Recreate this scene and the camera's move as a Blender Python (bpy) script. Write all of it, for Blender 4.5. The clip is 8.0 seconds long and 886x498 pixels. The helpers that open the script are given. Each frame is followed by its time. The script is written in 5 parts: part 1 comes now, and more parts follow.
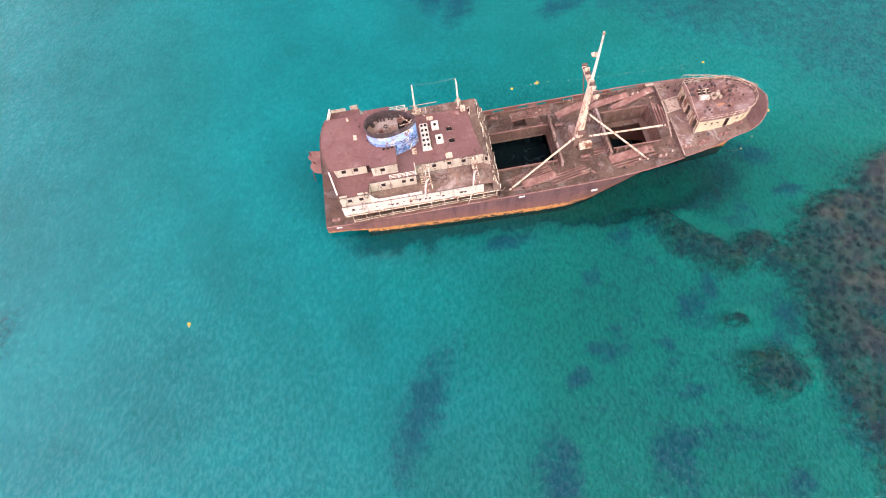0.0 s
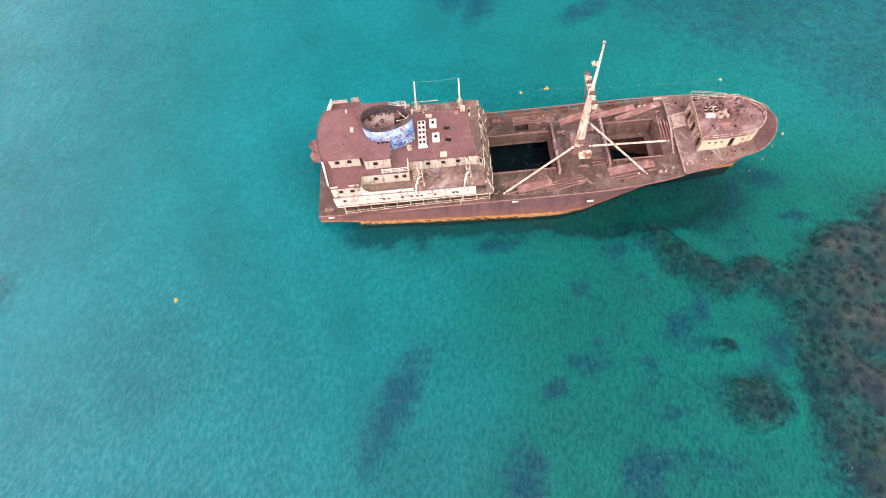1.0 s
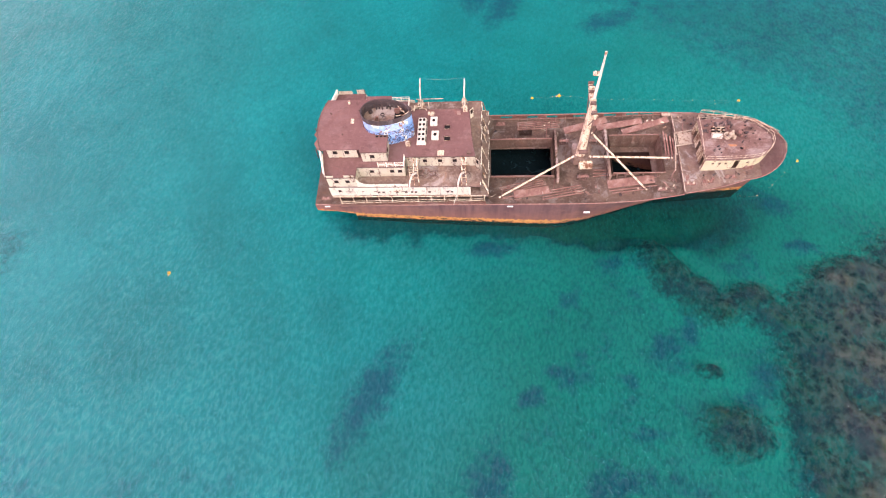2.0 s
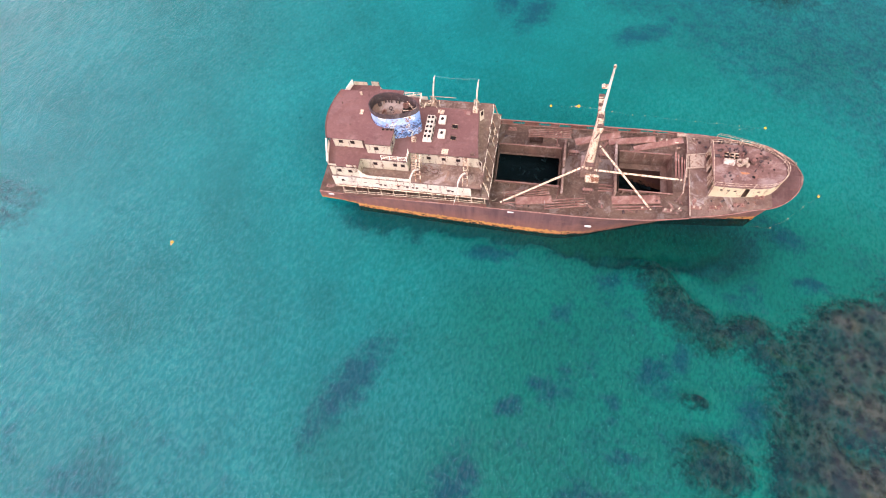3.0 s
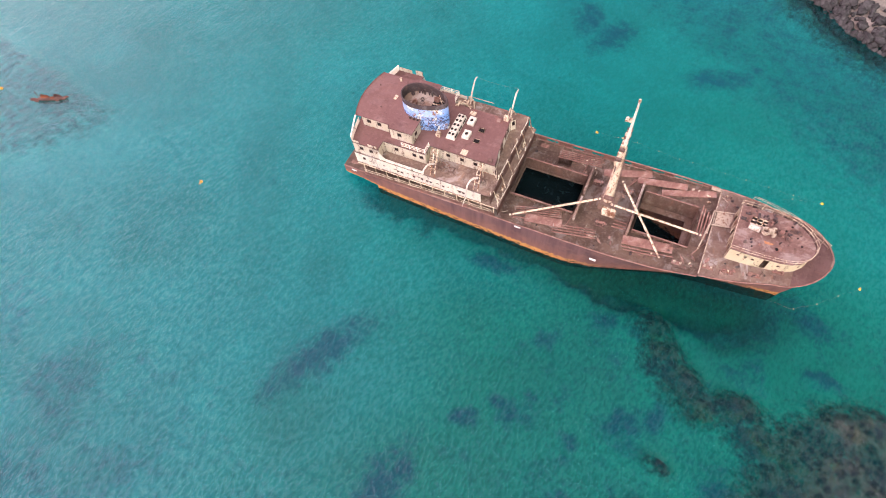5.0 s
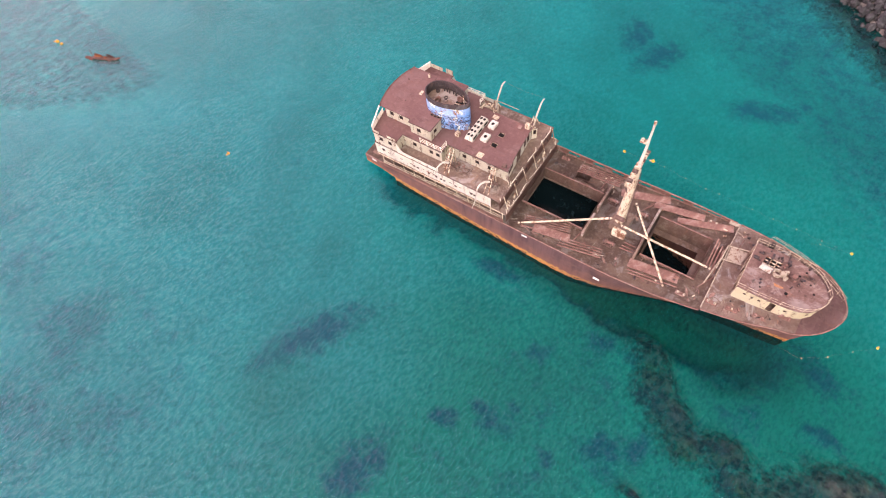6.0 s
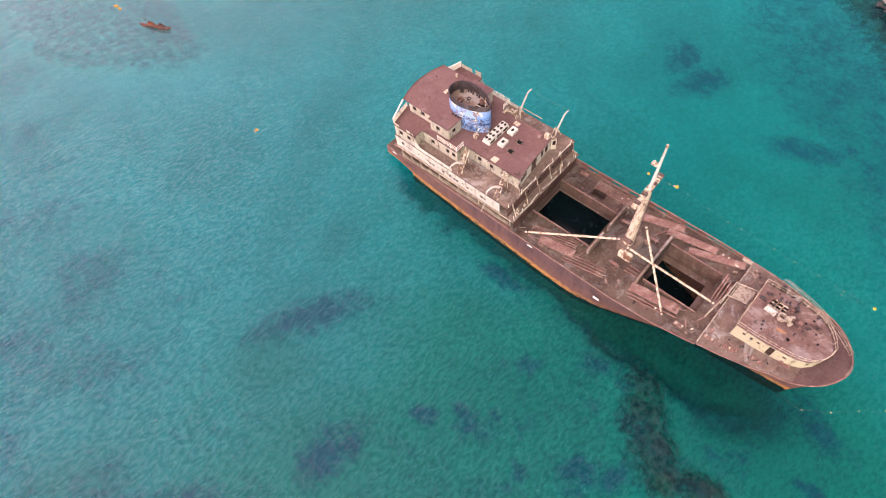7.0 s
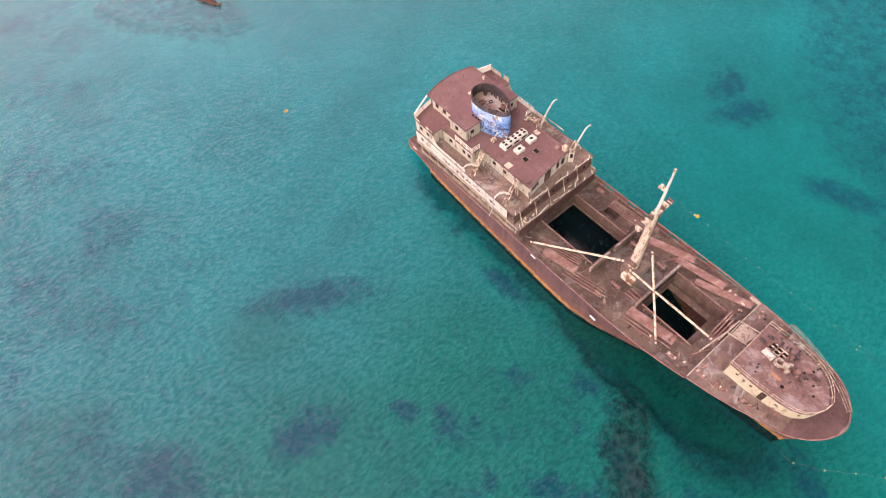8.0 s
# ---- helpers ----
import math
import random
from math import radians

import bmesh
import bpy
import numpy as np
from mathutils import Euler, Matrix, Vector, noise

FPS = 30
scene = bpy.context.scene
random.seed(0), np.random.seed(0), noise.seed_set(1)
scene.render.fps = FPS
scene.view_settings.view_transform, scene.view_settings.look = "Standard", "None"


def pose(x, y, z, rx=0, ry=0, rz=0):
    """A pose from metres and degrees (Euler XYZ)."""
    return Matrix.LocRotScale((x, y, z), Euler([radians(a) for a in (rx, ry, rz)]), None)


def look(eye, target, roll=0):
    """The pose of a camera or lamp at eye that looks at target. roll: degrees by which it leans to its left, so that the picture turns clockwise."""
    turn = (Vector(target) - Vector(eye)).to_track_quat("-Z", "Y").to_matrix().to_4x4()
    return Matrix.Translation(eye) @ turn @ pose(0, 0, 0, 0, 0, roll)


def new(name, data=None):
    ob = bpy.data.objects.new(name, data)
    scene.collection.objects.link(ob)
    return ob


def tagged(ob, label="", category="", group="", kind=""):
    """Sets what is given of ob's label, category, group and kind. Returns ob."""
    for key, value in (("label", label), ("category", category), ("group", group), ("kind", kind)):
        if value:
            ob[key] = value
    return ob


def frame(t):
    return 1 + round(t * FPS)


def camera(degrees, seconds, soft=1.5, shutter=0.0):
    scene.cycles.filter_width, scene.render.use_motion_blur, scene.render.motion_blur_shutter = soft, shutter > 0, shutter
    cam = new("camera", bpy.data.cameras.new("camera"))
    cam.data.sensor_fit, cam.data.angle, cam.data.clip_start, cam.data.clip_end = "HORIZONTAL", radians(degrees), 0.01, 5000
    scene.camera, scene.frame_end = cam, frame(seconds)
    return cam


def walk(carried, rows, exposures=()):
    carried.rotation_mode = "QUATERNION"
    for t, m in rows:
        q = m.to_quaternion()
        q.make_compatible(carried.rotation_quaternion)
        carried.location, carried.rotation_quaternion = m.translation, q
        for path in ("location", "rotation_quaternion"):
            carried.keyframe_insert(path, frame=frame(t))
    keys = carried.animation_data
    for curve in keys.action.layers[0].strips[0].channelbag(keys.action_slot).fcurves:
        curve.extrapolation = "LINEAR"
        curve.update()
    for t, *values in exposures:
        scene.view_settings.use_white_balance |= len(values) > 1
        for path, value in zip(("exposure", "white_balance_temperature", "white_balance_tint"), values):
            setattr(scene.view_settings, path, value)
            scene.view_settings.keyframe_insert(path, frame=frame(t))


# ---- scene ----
# The camera: a drone that flies an arc about the wreck
cam = camera(76.67, 8.0, soft=1.1)
# seconds, place, heading to the left of +y, pitch, roll
PATH = [
    (0.0, 0.00, 0.00, 78.63, 0.00, -60.95, 0.29),
    (0.5, 2.94, 0.21, 78.58, 2.73, -61.04, 0.32),
    (1.0, 5.85, 0.41, 78.56, 5.45, -61.10, 0.39),
    (1.5, 8.73, 0.62, 78.55, 8.18, -61.10, 0.46),
    (3.0, 17.41, 2.64, 78.53, 18.47, -61.25, 0.35),
    (3.5, 20.23, 3.63, 78.49, 22.31, -61.29, 0.32),
    (4.0, 22.92, 4.75, 78.43, 26.19, -61.25, 0.29),
    (4.5, 25.52, 5.97, 78.34, 30.08, -61.15, 0.24),
    (6.0, 32.68, 10.75, 78.35, 43.12, -61.03, -0.04),
    (6.5, 34.77, 12.61, 78.28, 47.40, -60.96, -0.09),
    (7.0, 36.71, 14.62, 78.18, 51.63, -60.85, -0.12),
    (7.5, 38.49, 16.77, 78.04, 55.83, -60.71, -0.10),
    (8.0, 40.14, 18.98, 77.86, 59.96, -60.59, -0.10),
]
walk(cam, [(t, pose(x, y, z, 0, 0, yaw) @ pose(0, 0, 0, 90 + pitch, 0, 0) @ pose(0, 0, 0, 0, 0, roll)) for t, x, y, z, yaw, pitch, roll in PATH], [(0.0, 0.54, 6400, 10.5), (4.0, 0.45, 6500, 11), (8.0, 0.28, 6600, 11)])

# ---- light: hazy daylight, a veiled sun behind thin cloud ----
SUN_EL, SUN_AZ = 44.0, 308.0
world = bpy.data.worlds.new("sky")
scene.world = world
world.use_nodes = True
wn = world.node_tree.nodes
sky = wn.new("ShaderNodeTexSky")
sky.sky_type, sky.sun_disc = "NISHITA", False
sky.sun_elevation, sky.sun_rotation = radians(SUN_EL), radians(90 - SUN_AZ)
sky.air_density, sky.dust_density, sky.ozone_density = 1.0, 4.0, 1.0
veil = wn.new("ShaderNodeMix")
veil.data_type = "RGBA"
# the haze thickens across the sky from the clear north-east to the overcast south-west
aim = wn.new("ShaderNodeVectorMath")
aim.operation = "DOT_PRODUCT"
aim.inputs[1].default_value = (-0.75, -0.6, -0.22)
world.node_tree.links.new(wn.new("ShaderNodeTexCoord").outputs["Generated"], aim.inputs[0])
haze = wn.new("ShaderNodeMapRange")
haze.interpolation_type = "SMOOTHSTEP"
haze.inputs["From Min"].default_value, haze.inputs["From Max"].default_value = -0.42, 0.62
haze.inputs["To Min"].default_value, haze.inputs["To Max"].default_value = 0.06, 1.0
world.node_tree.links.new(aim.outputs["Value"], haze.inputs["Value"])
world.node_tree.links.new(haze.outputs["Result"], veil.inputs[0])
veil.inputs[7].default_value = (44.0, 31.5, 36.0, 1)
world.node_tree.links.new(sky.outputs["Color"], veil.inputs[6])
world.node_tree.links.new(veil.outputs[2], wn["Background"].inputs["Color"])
wn["Background"].inputs["Strength"].default_value = 0.085
sun = new("sun", bpy.data.lights.new("sun", "SUN"))
sun.data.energy, sun.data.angle, sun.data.color = 2.6, radians(50), (1.0, 0.95, 0.88)
sun_way = Vector((math.cos(radians(SUN_AZ)) * math.cos(radians(SUN_EL)), math.sin(radians(SUN_AZ)) * math.cos(radians(SUN_EL)), math.sin(radians(SUN_EL))))
sun.matrix_world = look(sun_way * 200, (0, 0, 0))

# ---- materials ----


class Nodes:
    """A node material under way: each call adds a node and returns its output."""

    def __init__(self, name):
        self.mat = bpy.data.materials.new(name)
        self.mat.use_nodes = True
        self.tree = self.mat.node_tree
        self.bsdf = self.tree.nodes["Principled BSDF"]
        self.out = self.tree.nodes["Material Output"]

    def put(self, value, socket):
        if isinstance(value, bpy.types.NodeSocket):
            self.tree.links.new(value, socket)
        elif value is not None:
            socket.default_value = value

    def node(self, kind, **inputs):
        n = self.tree.nodes.new(kind)
        for key, value in inputs.items():
            self.put(value, n.inputs[key.replace("_", " ")])
        return n

    def coords(self, which="Object"):
        return self.node("ShaderNodeTexCoord").outputs[which]

    def scaled(self, vector, scale):
        return self.node("ShaderNodeMapping", Vector=vector, Scale=scale).outputs[0]

    def noise(self, scale, detail=4.0, rough=0.55, vector=None, distort=0.0):
        return self.node("ShaderNodeTexNoise", Vector=vector or self.coords(), Scale=scale, Detail=detail, Roughness=rough, Distortion=distort).outputs["Fac"]

    def voronoi(self, scale, vector=None, feature="F1", output="Distance"):
        n = self.node("ShaderNodeTexVoronoi", Vector=vector or self.coords(), Scale=scale)
        n.feature = feature
        return n.outputs[output]

    def ramp(self, fac, *stops):
        n = self.node("ShaderNodeValToRGB", Fac=fac)
        e = n.color_ramp.elements
        while len(e) < len(stops):
            e.new(0.5)
        for el, (pos, col) in zip(e, stops):
            el.position = pos
            el.color = (*col, 1) if isinstance(col, tuple) else (col, col, col, 1)
        return n.outputs["Color"]

    def mix(self, fac, a, b, blend="MIX"):
        n = self.tree.nodes.new("ShaderNodeMix")
        n.data_type, n.blend_type = "RGBA", blend
        self.put(fac, n.inputs[0])
        for value, socket in ((a, n.inputs[6]), (b, n.inputs[7])):
            self.put((*value, 1) if isinstance(value, tuple) else value, socket)
        return n.outputs[2]

    def math(self, op, a, b=0.0):
        n = self.node("ShaderNodeMath")
        n.operation = op
        self.put(a, n.inputs[0])
        self.put(b, n.inputs[1])
        return n.outputs[0]

    def height(self, world=True):
        """World height of the shaded point."""
        return self.node("ShaderNodeSeparateXYZ", Vector=self.node("ShaderNodeNewGeometry").outputs["Position"]).outputs["Z"]

    def bump(self, height, strength=0.4, distance=0.05):
        return self.node("ShaderNodeBump", Height=height, Strength=strength, Distance=distance).outputs[0]

    def finish(self, color, rough=0.8, normal=None, metal=0.0, spec=0.3):
        self.put((*color, 1) if isinstance(color, tuple) else color, self.bsdf.inputs["Base Color"])
        self.put(rough, self.bsdf.inputs["Roughness"])
        self.put(metal, self.bsdf.inputs["Metallic"])
        self.put(spec, self.bsdf.inputs["Specular IOR Level"])
        self.put(normal, self.bsdf.inputs["Normal"])
        return self.mat


def make_rust(name, base, dark, pale, blotch=0.35, fine=3.0, streak=(1, 1, 1), dusty=0.15):
    """Weathered red-lead and rust: broad blotches, fine grain, pale scuffs."""
    n = Nodes(name)
    v = n.scaled(n.coords(), streak)
    broad = n.noise(blotch, 5, 0.6, v, 0.6)
    c = n.mix(n.ramp(broad, (0.35, 0.0), (0.62, 1.0)), dark, base)
    grain = n.noise(fine, 6, 0.7, v)
    c = n.mix(n.ramp(grain, (0.5, 0.0), (0.75, 0.8)), c, pale)
    c = n.mix(n.ramp(n.noise(blotch * 1.7, 6, 0.65, v, 1.2), (0.6, 0.0), (0.72, 0.55)), c, tuple(x * f for x, f in zip(base, (1.35, 1.0, 0.7))))
    c = n.mix(n.ramp(n.noise(blotch * 1.3, 8, 0.72, v, 0.4), (0.55, 0.0), (0.7, 0.8)), c, tuple(x * f for x, f in zip(pale, (1.15, 1.22, 1.25))))
    dust = n.math("MULTIPLY", n.ramp(n.noise(blotch * 0.8, 9, 0.74, v, 0.8), (0.53, 0.0), (0.6, 1.0)), dusty)
    c = n.mix(dust, c, tuple(0.3 + 0.5 * x for x in pale))
    grime = n.math("MULTIPLY", n.ramp(n.noise(blotch * 2.3, 8, 0.75, v, 0.3), (0.36, 1.0), (0.45, 0.0)), 0.5)
    c = n.mix(grime, c, tuple(x * 0.55 for x in dark))
    speck = n.noise(fine * 3.1, 3, 0.6, v)
    c = n.mix(n.ramp(speck, (0.26, 0.5), (0.38, 0.0)), c, tuple(x * 0.35 for x in dark))
    return n.finish(c, n.ramp(grain, (0.3, 0.65), (0.8, 0.95)), n.bump(grain, 0.35, 0.03))


def make_paint(name, paint, rust=(0.2, 0.09, 0.05), amount=0.5, scale=0.9):
    """Old ship's paint with rust that runs down from seams."""
    n = Nodes(name)
    run = n.noise(scale, 6, 0.65, n.scaled(n.coords(), (1.6, 1.6, 0.35)))
    spots = n.noise(scale * 3.5, 5, 0.7)
    both = n.math("ADD", n.math("MULTIPLY", run, 0.6), n.math("MULTIPLY", spots, 0.4))
    wear = n.ramp(both, (amount, 0.0), (amount + 0.1, 1.0))
    chips = n.ramp(n.noise(scale * 6, 4, 0.7), (0.66, 0.0), (0.7, 1.0))
    wear = n.math("MAXIMUM", wear, chips)
    tone = n.mix(n.noise(0.6, 3, 0.5), paint, tuple(p * f for p, f in zip(paint, (0.86, 0.82, 0.74))))
    c = n.mix(wear, tone, n.mix(spots, rust, tuple(r * 0.5 for r in rust)))
    return n.finish(c, n.ramp(wear, (0.0, 0.55), (1.0, 0.9)), n.bump(wear, -0.3, 0.02))


DECK = make_rust("deck_rust", (0.18, 0.123, 0.092), (0.1, 0.066, 0.052), (0.26, 0.215, 0.176), 0.3, 2.2, dusty=0.35)
ROOF = make_rust("roof_rust", (0.134, 0.07, 0.064), (0.108, 0.054, 0.051), (0.175, 0.107, 0.092), 0.22, 1.7, dusty=0.04)
TIPDECK = make_rust("bow_deck_paint", (0.18, 0.107, 0.1), (0.144, 0.082, 0.078), (0.235, 0.153, 0.135), 0.3, 1.6, dusty=0.08)
BOWROOF = make_rust("bow_roof_rust", (0.145, 0.086, 0.073), (0.1, 0.055, 0.048), (0.225, 0.16, 0.134), 0.4, 2.0, dusty=0.25)
FOREDECK = make_rust("fore_deck_rust", (0.285, 0.205, 0.164), (0.17, 0.11, 0.09), (0.385, 0.33, 0.275), 0.34, 1.6, dusty=0.75)
PLATE = make_rust("plate_rust", (0.2, 0.11, 0.088), (0.14, 0.073, 0.06), (0.27, 0.185, 0.15), 0.5, 2.6)
DARKRUST = make_rust("dark_rust", (0.11, 0.066, 0.055), (0.06, 0.036, 0.03), (0.19, 0.125, 0.1), 0.5, 3.0)
COAMING = make_rust("coaming_rust", (0.23, 0.14, 0.108), (0.15, 0.098, 0.075), (0.32, 0.25, 0.2), 0.4, 2.2, (1, 1, 0.5))
HOLD = make_rust("hold_rust", (0.12, 0.078, 0.058), (0.06, 0.038, 0.028), (0.19, 0.13, 0.1), 0.4, 2.0, (1, 1, 0.4))
CREAM = make_paint("cream_paint", (0.74, 0.71, 0.6), amount=0.515, scale=1.2)
WHITE = make_paint("white_paint", (0.88, 0.86, 0.78), amount=0.535, scale=1.2)
GREYPAINT = make_paint("grey_paint", (0.42, 0.4, 0.36), amount=0.5)
IVORY = make_paint("ivory_paint", (0.77, 0.72, 0.53), amount=0.562, scale=1.3)
EATEN = make_paint("eaten_paint", (0.66, 0.6, 0.47), amount=0.45, scale=1.4)
MASTPAINT = make_paint("mast_paint", (0.55, 0.48, 0.37), rust=(0.2, 0.1, 0.06), amount=0.485, scale=1.6)
SOOT = make_rust("soot", (0.05, 0.038, 0.04), (0.03, 0.025, 0.026), (0.1, 0.06, 0.05), 0.6, 3.0)
WORN = make_paint("worn_paint", (0.36, 0.32, 0.26), amount=0.5, scale=2.0)
DIRTY = make_paint("dirty_white_paint", (0.58, 0.55, 0.49), amount=0.53, scale=1.6)


def make_hull():
    """Purple-brown topsides with streaks, a rusted tide band and near-black at and below the water."""
    n = Nodes("hull_paint")
    v = n.coords()
    run = n.noise(0.7, 6, 0.65, n.scaled(v, (1.2, 1.2, 0.12)))
    c = n.mix(n.ramp(run, (0.35, 0.0), (0.65, 1.0)), (0.062, 0.034, 0.036), (0.105, 0.06, 0.058))
    blot = n.noise(0.35, 5, 0.6, v)
    c = n.mix(n.ramp(blot, (0.5, 0.0), (0.7, 0.8)), c, (0.14, 0.076, 0.06))
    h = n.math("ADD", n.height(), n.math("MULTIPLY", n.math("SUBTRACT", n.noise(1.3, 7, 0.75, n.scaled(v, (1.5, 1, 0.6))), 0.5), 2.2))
    tide = n.mix(n.noise(2.2, 5, 0.7, v), (0.24, 0.08, 0.02), (0.38, 0.24, 0.07))
    c = n.mix(n.math("MULTIPLY", n.ramp(n.math("MULTIPLY", h, 0.25), (0.35, 0.75), (0.95, 0.0)), run), c, (0.17, 0.07, 0.045))
    fade = n.ramp(n.math("MULTIPLY", n.node("ShaderNodeSeparateXYZ", Vector=v).outputs["X"], 0.02), (0.22, 1.0), (0.4, 0.15), (0.8, 0.15), (0.86, 1.0))
    c = n.mix(n.math("MULTIPLY", n.ramp(n.math("MULTIPLY", h, 0.5), (0.5, 1.0), (0.62, 0.0)), fade), c, tide)
    pit = n.ramp(n.noise(1.6, 4, 0.7, n.scaled(v, (0.6, 1, 1.6))), (0.52, 0.0), (0.56, 1.0))
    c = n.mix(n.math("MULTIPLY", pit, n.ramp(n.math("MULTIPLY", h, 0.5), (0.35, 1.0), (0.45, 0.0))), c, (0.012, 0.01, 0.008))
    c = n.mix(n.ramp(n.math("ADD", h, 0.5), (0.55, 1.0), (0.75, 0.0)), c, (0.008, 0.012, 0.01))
    return n.finish(c, 0.75, n.bump(run, 0.3, 0.04))


HULL = make_hull()


def make_funnel():
    """Peeling blue funnel paint, scrawled over in dark and white."""
    n = Nodes("funnel_paint")
    v = n.coords()
    c = n.mix(n.ramp(n.noise(0.8, 5, 0.6, v), (0.35, 0.0), (0.65, 1.0)), (0.12, 0.25, 0.52), (0.3, 0.42, 0.62))
    c = n.mix(n.ramp(n.noise(0.55, 4, 0.55, v, 0.8), (0.57, 0.0), (0.61, 1.0)), c, (0.6, 0.62, 0.5))
    high = n.node("ShaderNodeSeparateXYZ", Vector=v).outputs["Z"]
    low = n.ramp(n.math("MULTIPLY", n.math("SUBTRACT", high, 14.0), 0.5), (0.8, 1.0), (0.98, 0.0))
    for scale, ink in ((0.7, (0.03, 0.05, 0.12)), (0.95, (0.02, 0.03, 0.06))):
        curl = n.math("ABSOLUTE", n.math("SUBTRACT", n.noise(scale, 3, 0.6, n.scaled(v, (1, 1, 1.3)), 1.5), 0.5))
        c = n.mix(n.math("MULTIPLY", n.ramp(curl, (0.024, 1.0), (0.034, 0.0)), low), c, ink)
    peel = n.noise(1.1, 6, 0.72, v)
    c = n.mix(n.ramp(peel, (0.56, 0.0), (0.59, 1.0)), c, (0.2, 0.1, 0.06))
    return n.finish(c, 0.6, n.bump(peel, 0.3, 0.02))


FUNNEL = make_funnel()


def make_plain(name, color, rough=0.6, grain=6.0):
    n = Nodes(name)
    g = n.noise(grain, 4, 0.6)
    return n.finish(n.mix(g, tuple(c * 0.75 for c in color), tuple(min(1, c * 1.15) for c in color)), rough, n.bump(g, 0.2, 0.01))


# near-black colour carries the shade inside openings that are only thin plates
BLACK = make_plain("black_void", (0.006, 0.005, 0.005), 0.9)
YELLOW = make_plain("buoy_yellow", (0.55, 0.36, 0.02), 0.5)
PALEFLOAT = make_plain("float_pale", (0.42, 0.37, 0.2), 0.5)
ROPE = make_plain("rope", (0.25, 0.3, 0.24), 0.9)
MARKWHITE = make_plain("mark_white", (0.66, 0.66, 0.63), 0.6)
ORANGE = make_rust("orange_rust", (0.33, 0.15, 0.07), (0.2, 0.09, 0.05), (0.42, 0.24, 0.14), 0.8, 3.0)
RUSTRED = make_rust("wreck_red", (0.3, 0.09, 0.035), (0.1, 0.045, 0.03), (0.42, 0.2, 0.1), 0.6, 2.0)


def make_water():
    """Clear sea: the body takes its tint from the water's depth, with wind ripples and a Fresnel gloss."""
    n = Nodes("sea_water")
    n.tree.nodes.remove(n.bsdf)
    v = n.node("ShaderNodeNewGeometry").outputs["Position"]
    deep = n.node("ShaderNodeAttribute")
    deep.attribute_name = "depth"
    depth = deep.outputs["Fac"]
    turned = n.node("ShaderNodeMapping", Vector=v, Rotation=(0, 0, radians(-40)), Scale=(1.0, 0.55, 1.0)).outputs[0]
    chop = n.noise(2.0, 2, 0.55, turned, 0.5)
    swell = n.noise(0.5, 3, 0.5, turned, 0.4)
    # the ripples grow from the lee of the wreck towards the open south-east
    reach = n.node("ShaderNodeVectorMath", Vector=v)
    reach.operation = "DOT_PRODUCT"
    reach.inputs[1].default_value = (0.007, -0.006, 0)
    gust = n.ramp(n.math("ADD", n.math("ADD", reach.outputs["Value"], 0.3), n.noise(0.022, 3, 0.55, v)), (0.3, 0.25), (0.85, 1.1))
    ripple = n.math("MULTIPLY", n.math("SUBTRACT", chop, 0.5), gust)
    waves = n.math("ADD", ripple, n.math("MULTIPLY", n.math("SUBTRACT", swell, 0.5), 0.6))
    nrm = n.bump(waves, 1.0, 0.25)
    # ripples swing the tint depth, painting refracted light and dark into the colour
    path = n.math("MULTIPLY", depth, n.math("MAXIMUM", 0.1, n.math("ADD", 1.0, n.math("MULTIPLY", n.math("MAXIMUM", ripple, -0.05), 5.0))))
    milkiness = n.math("SUBTRACT", 1.0, n.math("POWER", 0.965, n.math("MINIMUM", path, 4.5)))
    tint = n.node("ShaderNodeCombineColor", Red=n.math("POWER", 0.5, path), Green=n.math("POWER", 0.942, path), Blue=n.math("POWER", 0.95, path)).outputs[0]
    milk = n.node("ShaderNodeBsdfDiffuse", Color=(0.01, 0.15, 0.16, 1), Normal=n.bump(ripple, 1.0, 3.0)).outputs[0]
    clear = n.node("ShaderNodeBsdfTransparent", Color=tint).outputs[0]
    gloss = n.node("ShaderNodeBsdfGlossy", Color=(1, 1, 1, 1), Roughness=0.11, Normal=nrm).outputs[0]
    body = n.node("ShaderNodeMixShader", Fac=milkiness)
    n.tree.links.new(clear, body.inputs[1])
    n.tree.links.new(milk, body.inputs[2])
    fres = n.node("ShaderNodeFresnel", IOR=1.33, Normal=nrm).outputs[0]
    top = n.node("ShaderNodeMixShader", Fac=fres)
    n.tree.links.new(body.outputs[0], top.inputs[1])
    n.tree.links.new(gloss, top.inputs[2])
    n.tree.links.new(top.outputs[0], n.out.inputs["Surface"])
    return n.mat


WATER = make_water()


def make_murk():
    """Near-black opaque water sheet laid inside the flooded holds."""
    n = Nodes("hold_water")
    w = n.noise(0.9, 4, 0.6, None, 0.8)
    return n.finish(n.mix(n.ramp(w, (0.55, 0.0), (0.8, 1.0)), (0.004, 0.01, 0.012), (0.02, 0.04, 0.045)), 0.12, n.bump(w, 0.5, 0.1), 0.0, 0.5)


MURK = make_murk()


